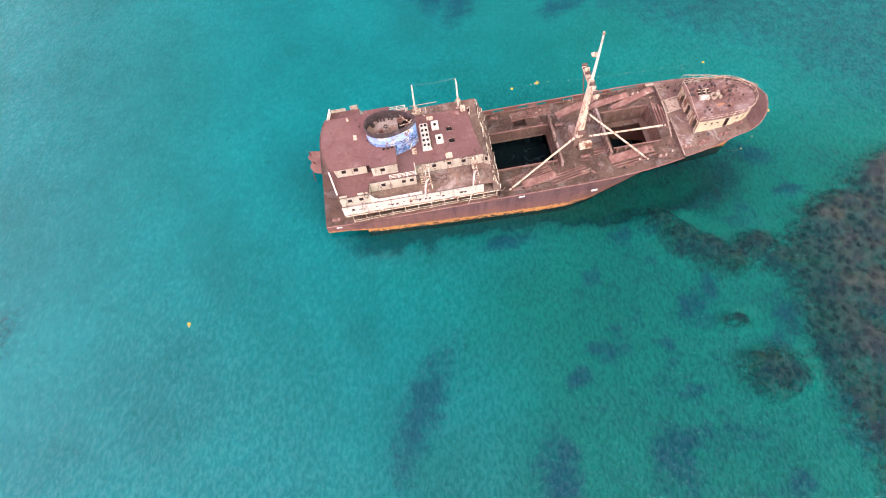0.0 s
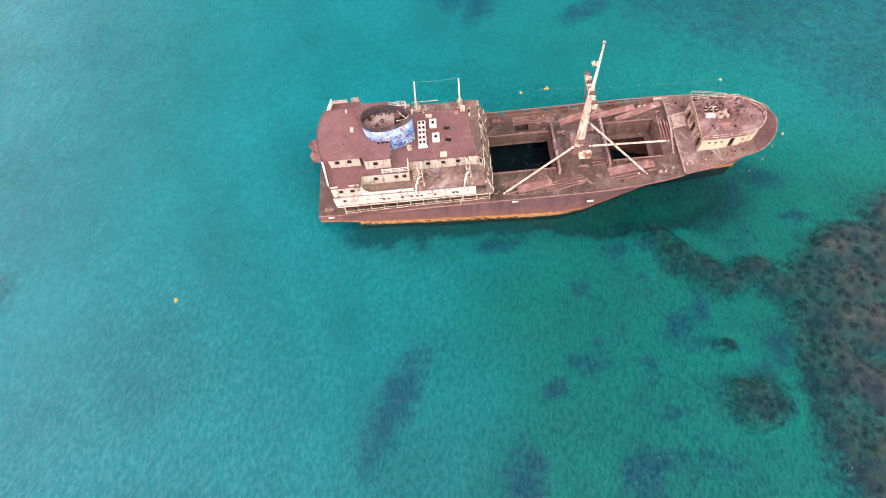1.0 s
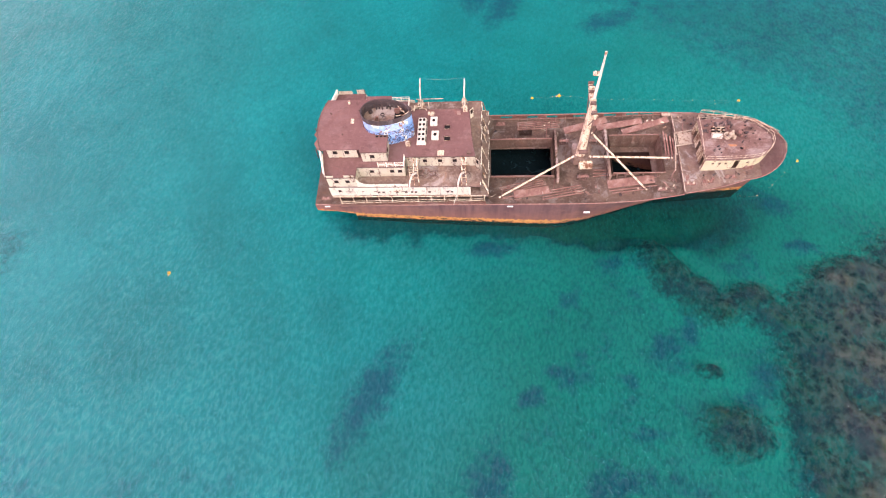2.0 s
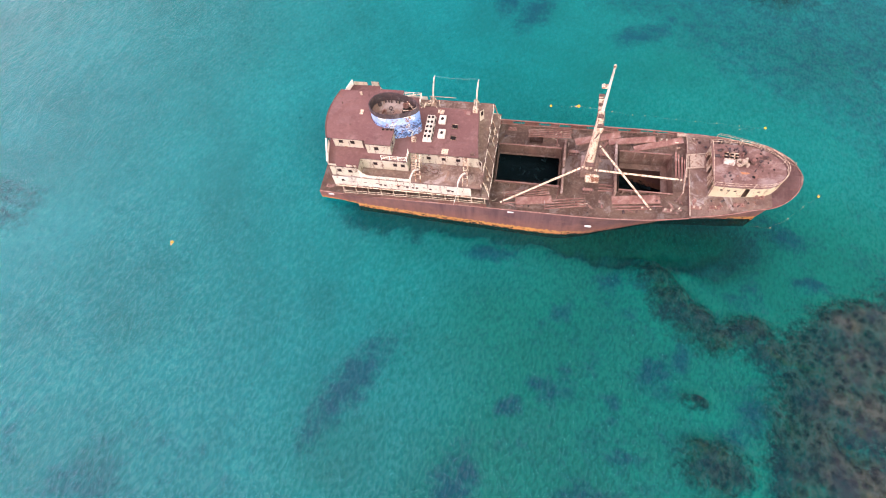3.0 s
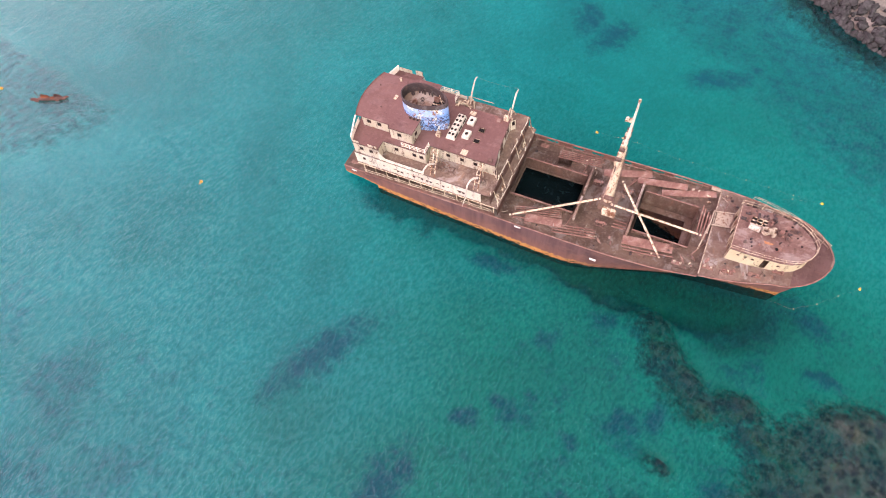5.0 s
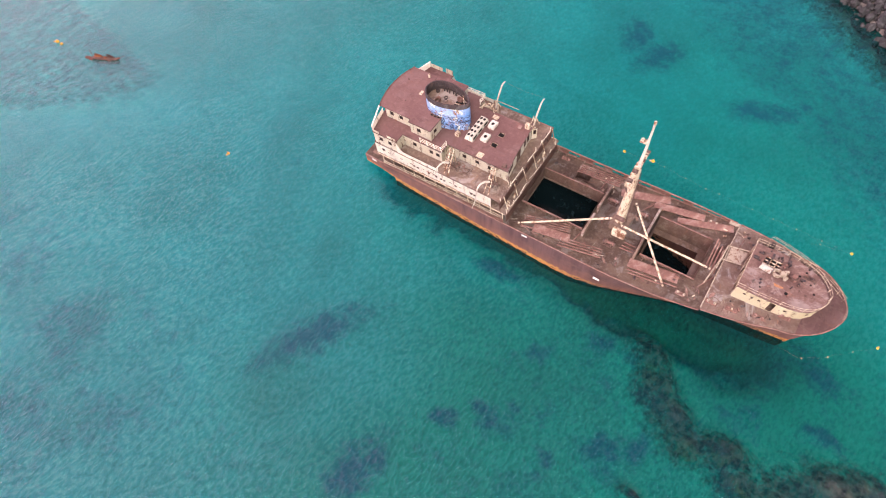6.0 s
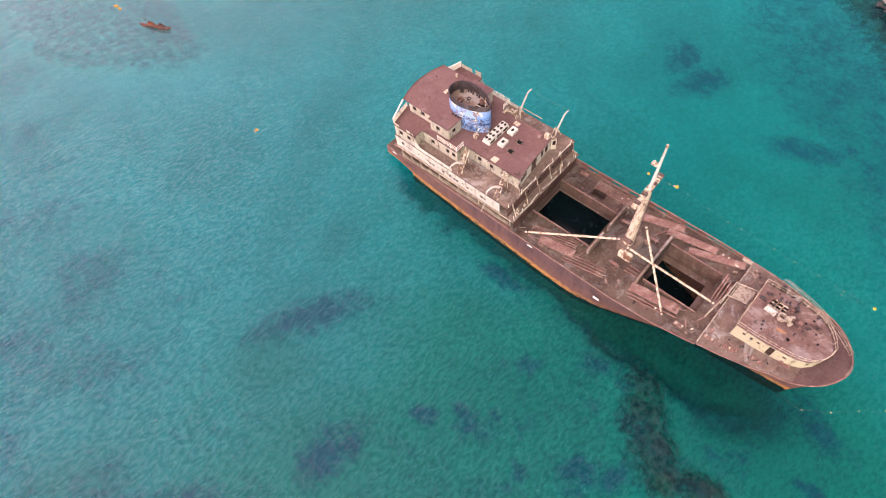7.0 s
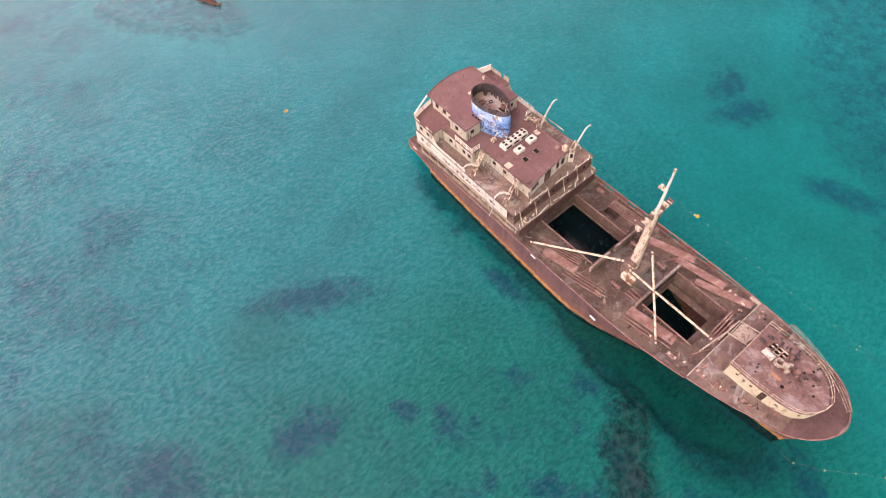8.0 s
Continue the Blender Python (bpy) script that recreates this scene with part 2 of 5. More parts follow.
def make_seabed():
    """Pale sand, weed meadows and brown reef, told apart by the cover masks."""
    n = Nodes("seabed")
    v = n.node("ShaderNodeNewGeometry").outputs["Position"]
    mask = n.node("ShaderNodeVertexColor")
    mask.layer_name = "cover"
    rgb = n.node("ShaderNodeSeparateColor", Color=mask.outputs["Color"])
    sand = n.mix(n.ramp(n.noise(0.05, 4, 0.6, v), (0.35, 0.0), (0.65, 1.0)), (0.3, 0.41, 0.43), (0.45, 0.61, 0.62))
    sand = n.mix(rgb.outputs[2], sand, n.mix(n.noise(0.09, 5, 0.6, v), (0.012, 0.18, 0.125), (0.035, 0.42, 0.29)))
    sand = n.mix(n.ramp(n.noise(0.7, 5, 0.65, v), (0.4, 0.0), (0.75, 0.3)), sand, (0.1, 0.16, 0.15))
    weed = n.mix(n.noise(0.5, 5, 0.7, v), (0.07, 0.032, 0.1), (0.2, 0.07, 0.19))
    # the alpha mask paints the wreck's shade over the weed in dark green
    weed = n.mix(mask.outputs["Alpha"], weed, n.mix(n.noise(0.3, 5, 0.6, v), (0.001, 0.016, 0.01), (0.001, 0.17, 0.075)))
    lump = n.math("ADD", n.math("ADD", n.math("MULTIPLY", n.noise(1.9, 7, 0.78, v), 0.57), n.math("MULTIPLY", n.noise(0.45, 6, 0.7, v, 0.5), 0.2)), n.math("MULTIPLY", n.voronoi(0.7, v), 0.23))
    rock = n.mix(n.ramp(lump, (0.41, 0.0), (0.57, 1.0)), (0.013, 0.015, 0.017), (0.125, 0.112, 0.092))
    rock = n.mix(n.ramp(n.noise(0.16, 5, 0.65, v), (0.38, 0.7), (0.55, 0.0)), rock, (0.04, 0.036, 0.055))
    rock = n.mix(n.ramp(n.noise(0.24, 5, 0.6, v, 0.6), (0.55, 0.0), (0.7, 0.5)), rock, (0.15, 0.125, 0.055))
    # grey-violet silt on the shoal to the west
    west = n.math("MULTIPLY", n.node("ShaderNodeSeparateXYZ", Vector=v).outputs["X"], -0.01)
    rock = n.mix(n.ramp(west, (0.45, 0.0), (0.5, 0.85)), rock, n.mix(n.noise(0.6, 6, 0.7, v), (0.16, 0.115, 0.14), (0.3, 0.2, 0.225)))
    fray = n.math("MULTIPLY", n.math("SUBTRACT", n.noise(0.4, 9, 0.78, v, 0.15), 0.5), 3.0)
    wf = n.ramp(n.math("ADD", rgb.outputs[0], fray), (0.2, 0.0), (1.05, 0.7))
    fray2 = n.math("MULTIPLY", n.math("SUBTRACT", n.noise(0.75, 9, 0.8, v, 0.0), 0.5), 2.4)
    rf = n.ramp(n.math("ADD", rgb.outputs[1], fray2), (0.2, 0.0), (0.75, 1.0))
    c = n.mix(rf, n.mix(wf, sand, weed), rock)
    return n.finish(c, 0.95, n.bump(n.noise(1.1, 6, 0.7, v), 0.6, 0.4))


SEABED = make_seabed()
SANDTOP = make_rust("gravel_fill", (0.16, 0.145, 0.125), (0.08, 0.073, 0.065), (0.26, 0.24, 0.21), 0.3, 2.0)
STONE = make_rust("breakwater_stone", (0.03, 0.03, 0.031), (0.014, 0.014, 0.015), (0.07, 0.07, 0.069), 0.5, 2.5, dusty=0.05)

# ---- mesh helpers ----
SHIP = Matrix.Translation((5.46, 57.9, 0)) @ pose(0, 0, 0, 0, 0, 9.3) @ pose(0, 0, 0, 0, -4.5, 0) @ pose(0, 0, 0, 2.0, 0, 0)


def mesh(name, bm, mat):
    me = bpy.data.meshes.new(name)
    bmesh.ops.recalc_face_normals(bm, faces=bm.faces[:])
    bm.to_mesh(me)
    bm.free()
    me.materials.append(mat)
    return me


def part(name, bm, mat, parent, label=""):
    """Links a bmesh as one mesh under a thing or a part, in its parent's own axes."""
    ob = new(name, mesh(name, bm, mat))
    ob.parent = parent
    return tagged(ob, label)


def thing(name, label, category, m=None, group="", kind=""):
    ob = new(name)
    ob.empty_display_size = 0.5
    ob.matrix_basis = m or Matrix()
    return tagged(ob, label, category, group, kind)


def box(bm, u0, u1, v0, v1, w0, w1, m=None):
    vs = [bm.verts.new((u, v, w)) for u in (u0, u1) for v in (v0, v1) for w in (w0, w1)]
    for f in ((0, 1, 3, 2), (4, 6, 7, 5), (0, 4, 5, 1), (2, 3, 7, 6), (0, 2, 6, 4), (1, 5, 7, 3)):
        bm.faces.new([vs[i] for i in f])
    if m:
        bmesh.ops.transform(bm, matrix=m, verts=vs)
    return vs


def prism(bm, outline, w0, w1):
    """Upright solid over an outline of (u, v) points; w0, w1: numbers or functions of u."""
    lo = [bm.verts.new((u, v, w0(u) if callable(w0) else w0)) for u, v in outline]
    hi = [bm.verts.new((u, v, w1(u) if callable(w1) else w1)) for u, v in outline]
    bm.faces.new(lo[::-1])
    bm.faces.new(hi)
    k = len(outline)
    for i in range(k):
        bm.faces.new((lo[i], lo[(i + 1) % k], hi[(i + 1) % k], hi[i]))


def tube(bm, points, radius, sides=8, end=None):
    """A round bar along points; end: the radius at the last point."""
    points = [Vector(p) for p in points]
    rings = []
    for i, p in enumerate(points):
        way = (points[min(i + 1, len(points) - 1)] - points[max(i - 1, 0)]).normalized()
        side = way.cross(Vector((0.13, 0.31, 0.94)) if abs(way.z) < 0.9 else Vector((1, 0, 0))).normalized()
        up = side.cross(way)
        r = radius + ((end if end is not None else radius) - radius) * i / max(1, len(points) - 1)
        rings.append([bm.verts.new(p + r * (math.cos(a) * side + math.sin(a) * up)) for a in (2 * math.pi * k / sides for k in range(sides))])
    for a, b in zip(rings, rings[1:]):
        for k in range(sides):
            bm.faces.new((a[k], a[(k + 1) % sides], b[(k + 1) % sides], b[k]))
    bm.faces.new(rings[0][::-1])
    bm.faces.new(rings[-1])


def beam(bm, a, b, wide, high):
    """A rectangular bar from a to b."""
    a, b = Vector(a), Vector(b)
    m = Matrix.Translation(a) @ (b - a).to_track_quat("X", "Z").to_matrix().to_4x4()
    box(bm, 0, (b - a).length, -wide / 2, wide / 2, -high / 2, high / 2, m)


def skin(bm, path, w0, w1, holes=(), thick=0.14):
    """A wall along a plan path of (u, v) points, of even thickness, with rectangular openings (start, end, sill, head) along its run."""
    run = [0.0]
    for (ua, va), (ub, vb) in zip(path, path[1:]):
        run.append(run[-1] + math.hypot(ub - ua, vb - va))
    lo, hi = (w0 if callable(w0) else lambda u: w0), (w1 if callable(w1) else lambda u: w1)
    cuts = sorted({round(x, 4) for x in run} | {round(x, 4) for h in holes for x in h[:2]})
    levels = sorted({round(x, 4) for h in holes for x in h[2:]})
    grid = []
    for c in cuts:
        u, v = float(np.interp(c, run, [p[0] for p in path])), float(np.interp(c, run, [p[1] for p in path]))
        grid.append([bm.verts.new((u, v, w)) for w in [lo(u)] + levels + [hi(u)]])
    marks = [None] + levels + [None]
    for i in range(len(cuts) - 1):
        mid = (cuts[i] + cuts[i + 1]) / 2
        for k in range(len(marks) - 1):
            a, b = marks[k], marks[k + 1]
            if a is not None and b is not None and any(h[0] < mid < h[1] and h[2] - 1e-4 < a and b < h[3] + 1e-4 for h in holes):
                continue
            bm.faces.new((grid[i][k], grid[i + 1][k], grid[i + 1][k + 1], grid[i][k + 1]))
    bmesh.ops.solidify(bm, geom=bm.faces[:], thickness=thick)


def along(path, at):
    """The point and heading at a distance along a plan path."""
    for (ua, va), (ub, vb) in zip(path, path[1:]):
        d = math.hypot(ub - ua, vb - va)
        if at <= d:
            return ua + (ub - ua) * at / d, va + (vb - va) * at / d, math.degrees(math.atan2(vb - va, ub - ua))
        at -= d


def ring_frame(bm, wide, high, bar, deep, m):
    """A rectangular frame round an opening, centred at the origin of m in its x-z plane."""
    rows = []
    for y in (-deep / 2, deep / 2):
        for a, b in ((wide / 2, high / 2), (wide / 2 + bar, high / 2 + bar)):
            rows.append([bm.verts.new(m @ Vector(p)) for p in ((-a, y, -b), (a, y, -b), (a, y, b), (-a, y, b))])
    for p, q in ((0, 1), (1, 3), (3, 2), (2, 0)):
        for i in range(4):
            bm.faces.new((rows[p][i], rows[p][(i + 1) % 4], rows[q][(i + 1) % 4], rows[q][i]))

# ---- the sea ----


def sheet(near, far, step):
    """Coordinates of a grid that is fine near the wreck and coarse out to the horizon."""
    out, grow, x = [], step, far
    while x < far + 2400:
        grow *= 1.35
        x += grow
        out.append(x)
    return [near + far - o for o in out[::-1]] + list(np.arange(near, far + step / 2, step)) + out


# weed on the bed: x, y, half length, half width, turn in degrees
WEED = [
    (-2.4, 19.8, 9.5, 3.1, 71), (32.6, 12.2, 5, 3.6, 100), (23.5, 28.5, 1.8, 1.2, 0), (20.5, 24, 2.4, 1.4, 40), (27.4, 31.7, 1.4, 1, 0),
    (39.5, 36, 2.2, 1.6, 30), (38.5, 22.5, 3.2, 1.1, 10), (34.5, 29.6, 2, 1.3, 0), (10.8, 47.2, 4.5, 1.4, 15), (57, 66, 4.6, 2.0, -30),
    (62, 58, 3, 1.5, 0), (-3.5, 110, 3.4, 5.5, 25), (3, 108, 3.6, 6.0, -15), (16.6, 10.5, 3.2, 6, 0), (36.5, 15.6, 3.5, 1.6, 15), (40.5, 36.5, 3.6, 2.0, 40), (30.5, 48.4, 2.5, 1.6, 0), (12, -10, 7, 5, 50), (43.5, 39, 1.2, 2.6, 10), (26, 108, 7, 3, 35),
]
# reef: the broken chain off the starboard bow, the stony flat beyond, the shoal round the sunken stern
REEF = [
    (37.5, 51.5, 3.4, 3.0, -40), (40.2, 47.8, 4.0, 3.3, -60), (44, 45.4, 4.4, 3.2, -25), (47.3, 43.4, 3.4, 2.4, 0), (52, 45.8, 4.6, 2.8, 20), (56.5, 43.6, 4.5, 3.2, 0),
    (49.6, 24.6, 4.8, 3.6, 10), (47, 26.4, 1.8, 1.5, 0), (46, 33, 2, 1, 0),
]


def cover(x, y, blobs):
    """How far a point lies inside the nearest of the blobs, 0 to 1."""
    best = 0.0
    for cx, cy, a, b, turn in blobs:
        dx, dy = x - cx, y - cy
        if abs(dx) + abs(dy) > 2.2 * (a + b):
            continue
        c, s = math.cos(radians(turn)), math.sin(radians(turn))
        p, q = (dx * c + dy * s) / a, (-dx * s + dy * c) / b
        best = max(best, 1.0 - (p * p + q * q) / 2.0)
    return best


def ease(a, b, x):
    k = min(1.0, max(0.0, (x - a) / (b - a)))
    return k * k * (3 - 2 * k)


def bed(x, y):
    """Height of the sea floor, its weed and reef cover, and the shade painted beside the wreck."""
    wob = 5 * noise.noise((x * 0.07, y * 0.07, 7))
    weed, reef = cover(x, y, WEED), cover(x, y, REEF)
    # the stony foot of the breakwater
    foot = ease(-5, 14, (x - 50) * 0.47 + (y - 92) * 0.88 + wob) * ease(-10, 6, (x - 4) * 0.75 + (y - 126) * 0.66 + wob)
    weed = max(weed, 0.56 * foot)
    # rubble at the breakwater's toe
    toe = abs((x - 50.5) * 0.53 + (y - 138.5) * 0.85)
    ahead = (x - 50.5) * 0.85 - (y - 138.5) * 0.53
    away = math.hypot(toe, ahead) if ahead > 0 else toe
    rubble = ease(17, 9, away + 0.5 * wob)
    reef = max(reef, 0.8 * rubble)
    # the wreck's shade along its starboard side, painted as dark cover on the bed
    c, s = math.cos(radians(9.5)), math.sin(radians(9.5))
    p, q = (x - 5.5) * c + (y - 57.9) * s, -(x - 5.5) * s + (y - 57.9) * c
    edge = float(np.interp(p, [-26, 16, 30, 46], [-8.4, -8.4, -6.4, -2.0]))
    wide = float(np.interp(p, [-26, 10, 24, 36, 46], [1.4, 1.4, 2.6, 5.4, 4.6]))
    hull_shade = ease(edge - 1.5 * wide, edge + 0.2 * wide, q + 0.2 * wob + 2.0 * noise.fractal((x * 0.3, y * 0.3, 50), 0.8, 2.0, 4)) * ease(4, 0, q) * ease(-27, -18, p) * ease(52, 42, p) * (0.6 + 0.4 * ease(2, 22, p))
    weed = max(weed, 2.0 * hull_shade)
    # the stony flat off the bow
    flat = ease(52, 59, x + 0.7 * wob - 0.3 * max(0.0, 24 - y)) * ease(4, -5, y - 46 - 0.8 * (x - 54) + wob) * ease(76, 62, y)
    reef = max(reef, 0.95 * flat)
    # scattered weed over the deeper bed to starboard of the bow and beyond it
    spread = max(ease(8, 30, x) * ease(62, 48, y), 0.4 * ease(52, 62, x) * ease(92, 80, y))
    weed = max(weed, spread * (0.15 + 1.15 * max(0.0, noise.noise((x * 0.16, y * 0.16, 21)))))
    weed = max(weed, ease(12, -6, y) * ease(32, 18, x) * (0.3 + 0.7 * noise.noise((x * 0.09, y * 0.09, 33))))
    z = -4.4 + 0.5 * noise.noise((x * 0.03, y * 0.03, 0)) + 0.9 * ease(40, 60, x) * ease(75, 50, y)
    # the shoal on which the torn-off stern lies
    shoal = ease(-64, -68, x + 0.034 * (31 - y) ** 2 + 0.3 * wob) * ease(36, 32, y + 0.3 * wob) * ease(1, 8, y) if x < -50 else 0.0
    z += 1.5 * shoal
    lump = 0.5 + 0.5 * noise.fractal((x * 0.3, y * 0.3, 3), 0.8, 2.0, 5)
    reef = max(0.0, reef - 0.4 * flat * max(0.0, noise.noise((x * 0.2, y * 0.2, 40))))
    z += reef * (2.1 + 1.6 * lump + flat * (0.9 * ease(57, 67, x) - 0.7)) + weed * (0.2 + 0.8 * lump)
    # bed sunk along the same side, so deeper water darkens the painted shade
    z -= (2.4 + 3.4 * ease(12, 32, p)) * hull_shade
    reef = max(reef, 0.5 * shoal)
    # the bright shelf off the port side
    z += 1.3 * ease(74, 88, y + 0.8 * max(0.0, x - 45)) * ease(12, 36, x) * ease(118, 100, y)
    green = 0.3 + 0.65 * ease(-18, 28, x + 2 * wob) * ease(150, 110, y) * (1 - 0.5 * ease(64, 84, y))
    return min(z, -0.3), weed, reef, green, hull_shade


def grid_mesh(name, xs, ys, verts, mat):
    nx, ny = len(xs), len(ys)
    faces = [(j * nx + i, j * nx + i + 1, (j + 1) * nx + i + 1, (j + 1) * nx + i) for j in range(ny - 1) for i in range(nx - 1)]
    me = bpy.data.meshes.new(name)
    me.from_pydata(verts, [], faces)
    me.polygons.foreach_set("use_smooth", [True] * len(faces))
    me.materials.append(mat)
    return me


def build_sea():
    xs, ys = sheet(-112, 112, 0.9), sheet(-42, 158, 0.9)
    floor, top, masks, depths = [], [], [], []
    for y in ys:
        for x in xs:
            z, w, r, green, hull_shade = bed(x, y) if -116 < x < 116 and -46 < y < 162 else (-4.6, 0.0, 0.0, 0.0, 0.0)
            floor.append((x, y, z))
            top.append((x, y, 0))
            masks.append((w, r, green, hull_shade))
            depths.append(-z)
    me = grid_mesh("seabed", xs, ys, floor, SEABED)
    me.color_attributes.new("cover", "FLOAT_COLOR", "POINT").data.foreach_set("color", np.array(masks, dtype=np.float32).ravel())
    tagged(new("seabed", me), "pale sand seabed with dark weed and brown reef", "seabed", kind="structure")
    me = grid_mesh("water", xs, ys, top, WATER)
    me.attributes.new("depth", "FLOAT", "POINT").data.foreach_set("value", np.array(depths, dtype=np.float32))
    tagged(new("water", me), "clear turquoise sea with small wind ripples", "water", kind="structure")


build_sea()

# ---- the wreck: its own axes are u to the bow, v to port, w up from the waterline amidships ----
wreck = thing("cargo_ship", "rusty brown cargo ship wreck with cream deckhouse aground in shallow sea", "shipwreck", SHIP)

MAIN, DECK_1, DECK_A, DECK_B, TOP, BOWTOP = 5.55, 7.95, 10.4, 12.85, 15.2, 10.5


def sheer(u):
    """Height of the main deck at side."""
    if u < 0:
        return MAIN - 0.0013 * u * u
    return MAIN + (0.0048 * (u - 15) ** 2 if u > 15 else 0)


def fore(u):
    """Height of the forecastle deck at side, level with the bulwark's cap."""
    return MAIN + 1.0 + (0.0024 * (min(u, 32) - 15) ** 2 if u > 15 else 0) + 0.09 * max(0.0, u - 32)


def crown(u, v):
    """How far the forecastle deck's camber lifts it amidships."""
    return 0.35 * max(0.0, 1 - (v / max(1.0, half(u))) ** 2)


HALF = [(-25.3, 7.7), (-18, 8.2), (-8, 8.4), (20, 8.4), (26, 8.25), (31, 7.85), (35, 7.35), (38, 6.75), (41, 5.9)]
WATERLINE = [(14, 8.2), (18, 7.1), (22, 5.4), (26, 3.9), (30, 2.6), (34, 1.6), (38, 1.0), (42, 0.5), (44.7, 0.1), (47.5, 0.05)]


def half(u):
    """Half the ship's breadth at deck."""
    if u > 41:
        return max(0.05, 5.9 * max(0.0, 1 - ((u - 41) / 6.45) ** 1.9) ** 0.58)
    return float(np.interp(u, [a for a, _ in HALF], [b for _, b in HALF]))


def build_hull():
    bm = bmesh.new()
    us = [-25.3, -22, -19.01, -19, -14, -8, -2, 4, 10, 14, 16, 18, 20, 22, 24, 26, 28, 30, 31.99, 32, 33, 34, 35, 36, 37, 38, 39, 40, 41, 42, 43, 44, 44.7, 45.2, 45.7, 46.1, 46.5, 46.8, 47.0, 47.15, 47.27, 47.36, 47.42, 47.45]
    rings = []
    for u in us:
        top, b = (fore(u) if u >= 32 else sheer(u)), half(u)
        water = float(np.interp(u, [p for p, _ in WATERLINE], [p for _, p in WATERLINE]))
        bottom = (2.6 if u > -21 else 3.0) if u < -19.005 else -6.0
        if u > 44.7:
            bottom = -6.0 + (top - 0.3 + 6.0) * ((u - 44.7) / 2.75) ** 0.8
        ring = []
        for k in range(13):
            w = top + (bottom - top) * k / 12
            q = min(1.0, max(0.0, (sheer(u) + 0.5 - w) / (sheer(u) + 3.9))) ** (0.85 - 0.3 * min(1.0, max(0.0, (u - 24) / 10)))
            sunk = -1.2 - w - 0.0785 * u
            if sunk > 0 and u > -19.005:
                lean = max(0.12, 1 - 0.19 * sunk)
            else:
                lean = 1.0
            ring.append((lean * (b if u < 14 else max(b + (water - b) * q, 0.04)), w))
        rings.append([bm.verts.new((u, -bw, w)) for bw, w in ring] + [bm.verts.new((u, bw, w)) for bw, w in ring[::-1]])
    for a, b in zip(rings, rings[1:]):
        for k in range(len(a) - 1):
            bm.faces.new((a[k], a[k + 1], b[k + 1], b[k]))
    bm.faces.new(rings[0])
    bm.faces.new(rings[-1])
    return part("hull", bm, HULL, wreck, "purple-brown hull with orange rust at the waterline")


def plate_field(bm, us, vs, height, skip, thick=0.1):
    """A deck between the hull's sides; skip(u, v) leaves openings."""
    made = {}

    def vert(u, v):
        key = (round(u, 3), round(v, 3))
        if key not in made:
            made[key] = bm.verts.new((u, v, height(u)))
        return made[key]

    for u0, u1 in zip(us, us[1:]):
        ba, bb = half(u0) - 0.02, half(u1) - 0.02
        inner = [x for x in vs if abs(x) < min(ba, bb) - 0.1]
        left, right = [-ba] + inner + [ba], [-bb] + inner + [bb]
        for i in range(len(left) - 1):
            if not skip((u0 + u1) / 2, (left[i] + left[i + 1]) / 2):
                bm.faces.new((vert(u0, left[i]), vert(u1, right[i]), vert(u1, right[i + 1]), vert(u0, left[i + 1])))
    bmesh.ops.solidify(bm, geom=bm.faces[:], thickness=thick)


HATCHES = [(2.9, 13.0, -3.5, 3.6), (21.9, 29.8, -3.5, 3.6)]
SCUTTLE = (7.75, 9.85, 4.75, 6.0)


def in_hole(u, v):
    return any(a < u < b and c < v < d for a, b, c, d in HATCHES + [SCUTTLE])


hull = build_hull()
bm = bmesh.new()
plate_field(bm, [-25.3, -19, -12, -6, 0, 2.9, 7.75, 9.85, 13.0, 15, 18, 21.9, 25, 28, 29.8, 32], [-6, -3.5, 0, 3.6, 4.75, 6.0], lambda u: sheer(u) + 0.012, in_hole)
main_deck = part("main_deck", bm, DECK, wreck, "rust-brown steel main deck")
BOW_US = [32, 34, 36, 38, 40, 41, 42, 43, 44, 44.7, 45.2, 45.7, 46.1, 46.5, 46.8, 47.0, 47.15, 47.27, 47.36, 47.42]
for k, (us, lift) in enumerate(((BOW_US, 0.012), (BOW_US[7:-3], 0.022))):
    bm = bmesh.new()
    plate_field(bm, us, [-6, -4, -2, 0, 2, 4, 6], lambda u: fore(u) + lift, lambda u, v: False, 0.1 if k == 0 else 0.008)
    for vert in bm.verts:
        vert.co.z += crown(vert.co.x, vert.co.y)
    if k == 0:
        fore_deck = part("forecastle_deck", bm, FOREDECK, wreck, "rust-brown raised forecastle deck with pale worn patches")
    else:
        part("bow_deck_plate", bm, TIPDECK, fore_deck, "smooth purple-brown painted bow plating")
bm = bmesh.new()
box(bm, 31.95, 32.05, -7.5, 7.5, sheer(32) + 0.02, fore(32) + 0.05)
part("deck_step", bm, DARKRUST, fore_deck)
bm = bmesh.new()
tube(bm, [(32.0, v, fore(32) + crown(32, v) + 0.05) for v in np.linspace(-7.4, 7.4, 12)], 0.09, 6)
part("step_edge", bm, WORN, fore_deck, "pale worn edge of the deck step")

# rounded plate edge along the sheer
for s in (-1, 1):
    for lo, hi, h in ((-25.2, 31.9, sheer), (32.1, 47.2, fore)):
        bm = bmesh.new()
        pts = [(u, s * (half(u) - 0.03), h(u) + 0.06) for u in list(np.linspace(lo, hi, 30)) + ([47.38, 47.43, 47.45] if hi > 40 else [])]
        tube(bm, pts, 0.1, 6)
        part("sheer_strake", bm, PLATE, hull)
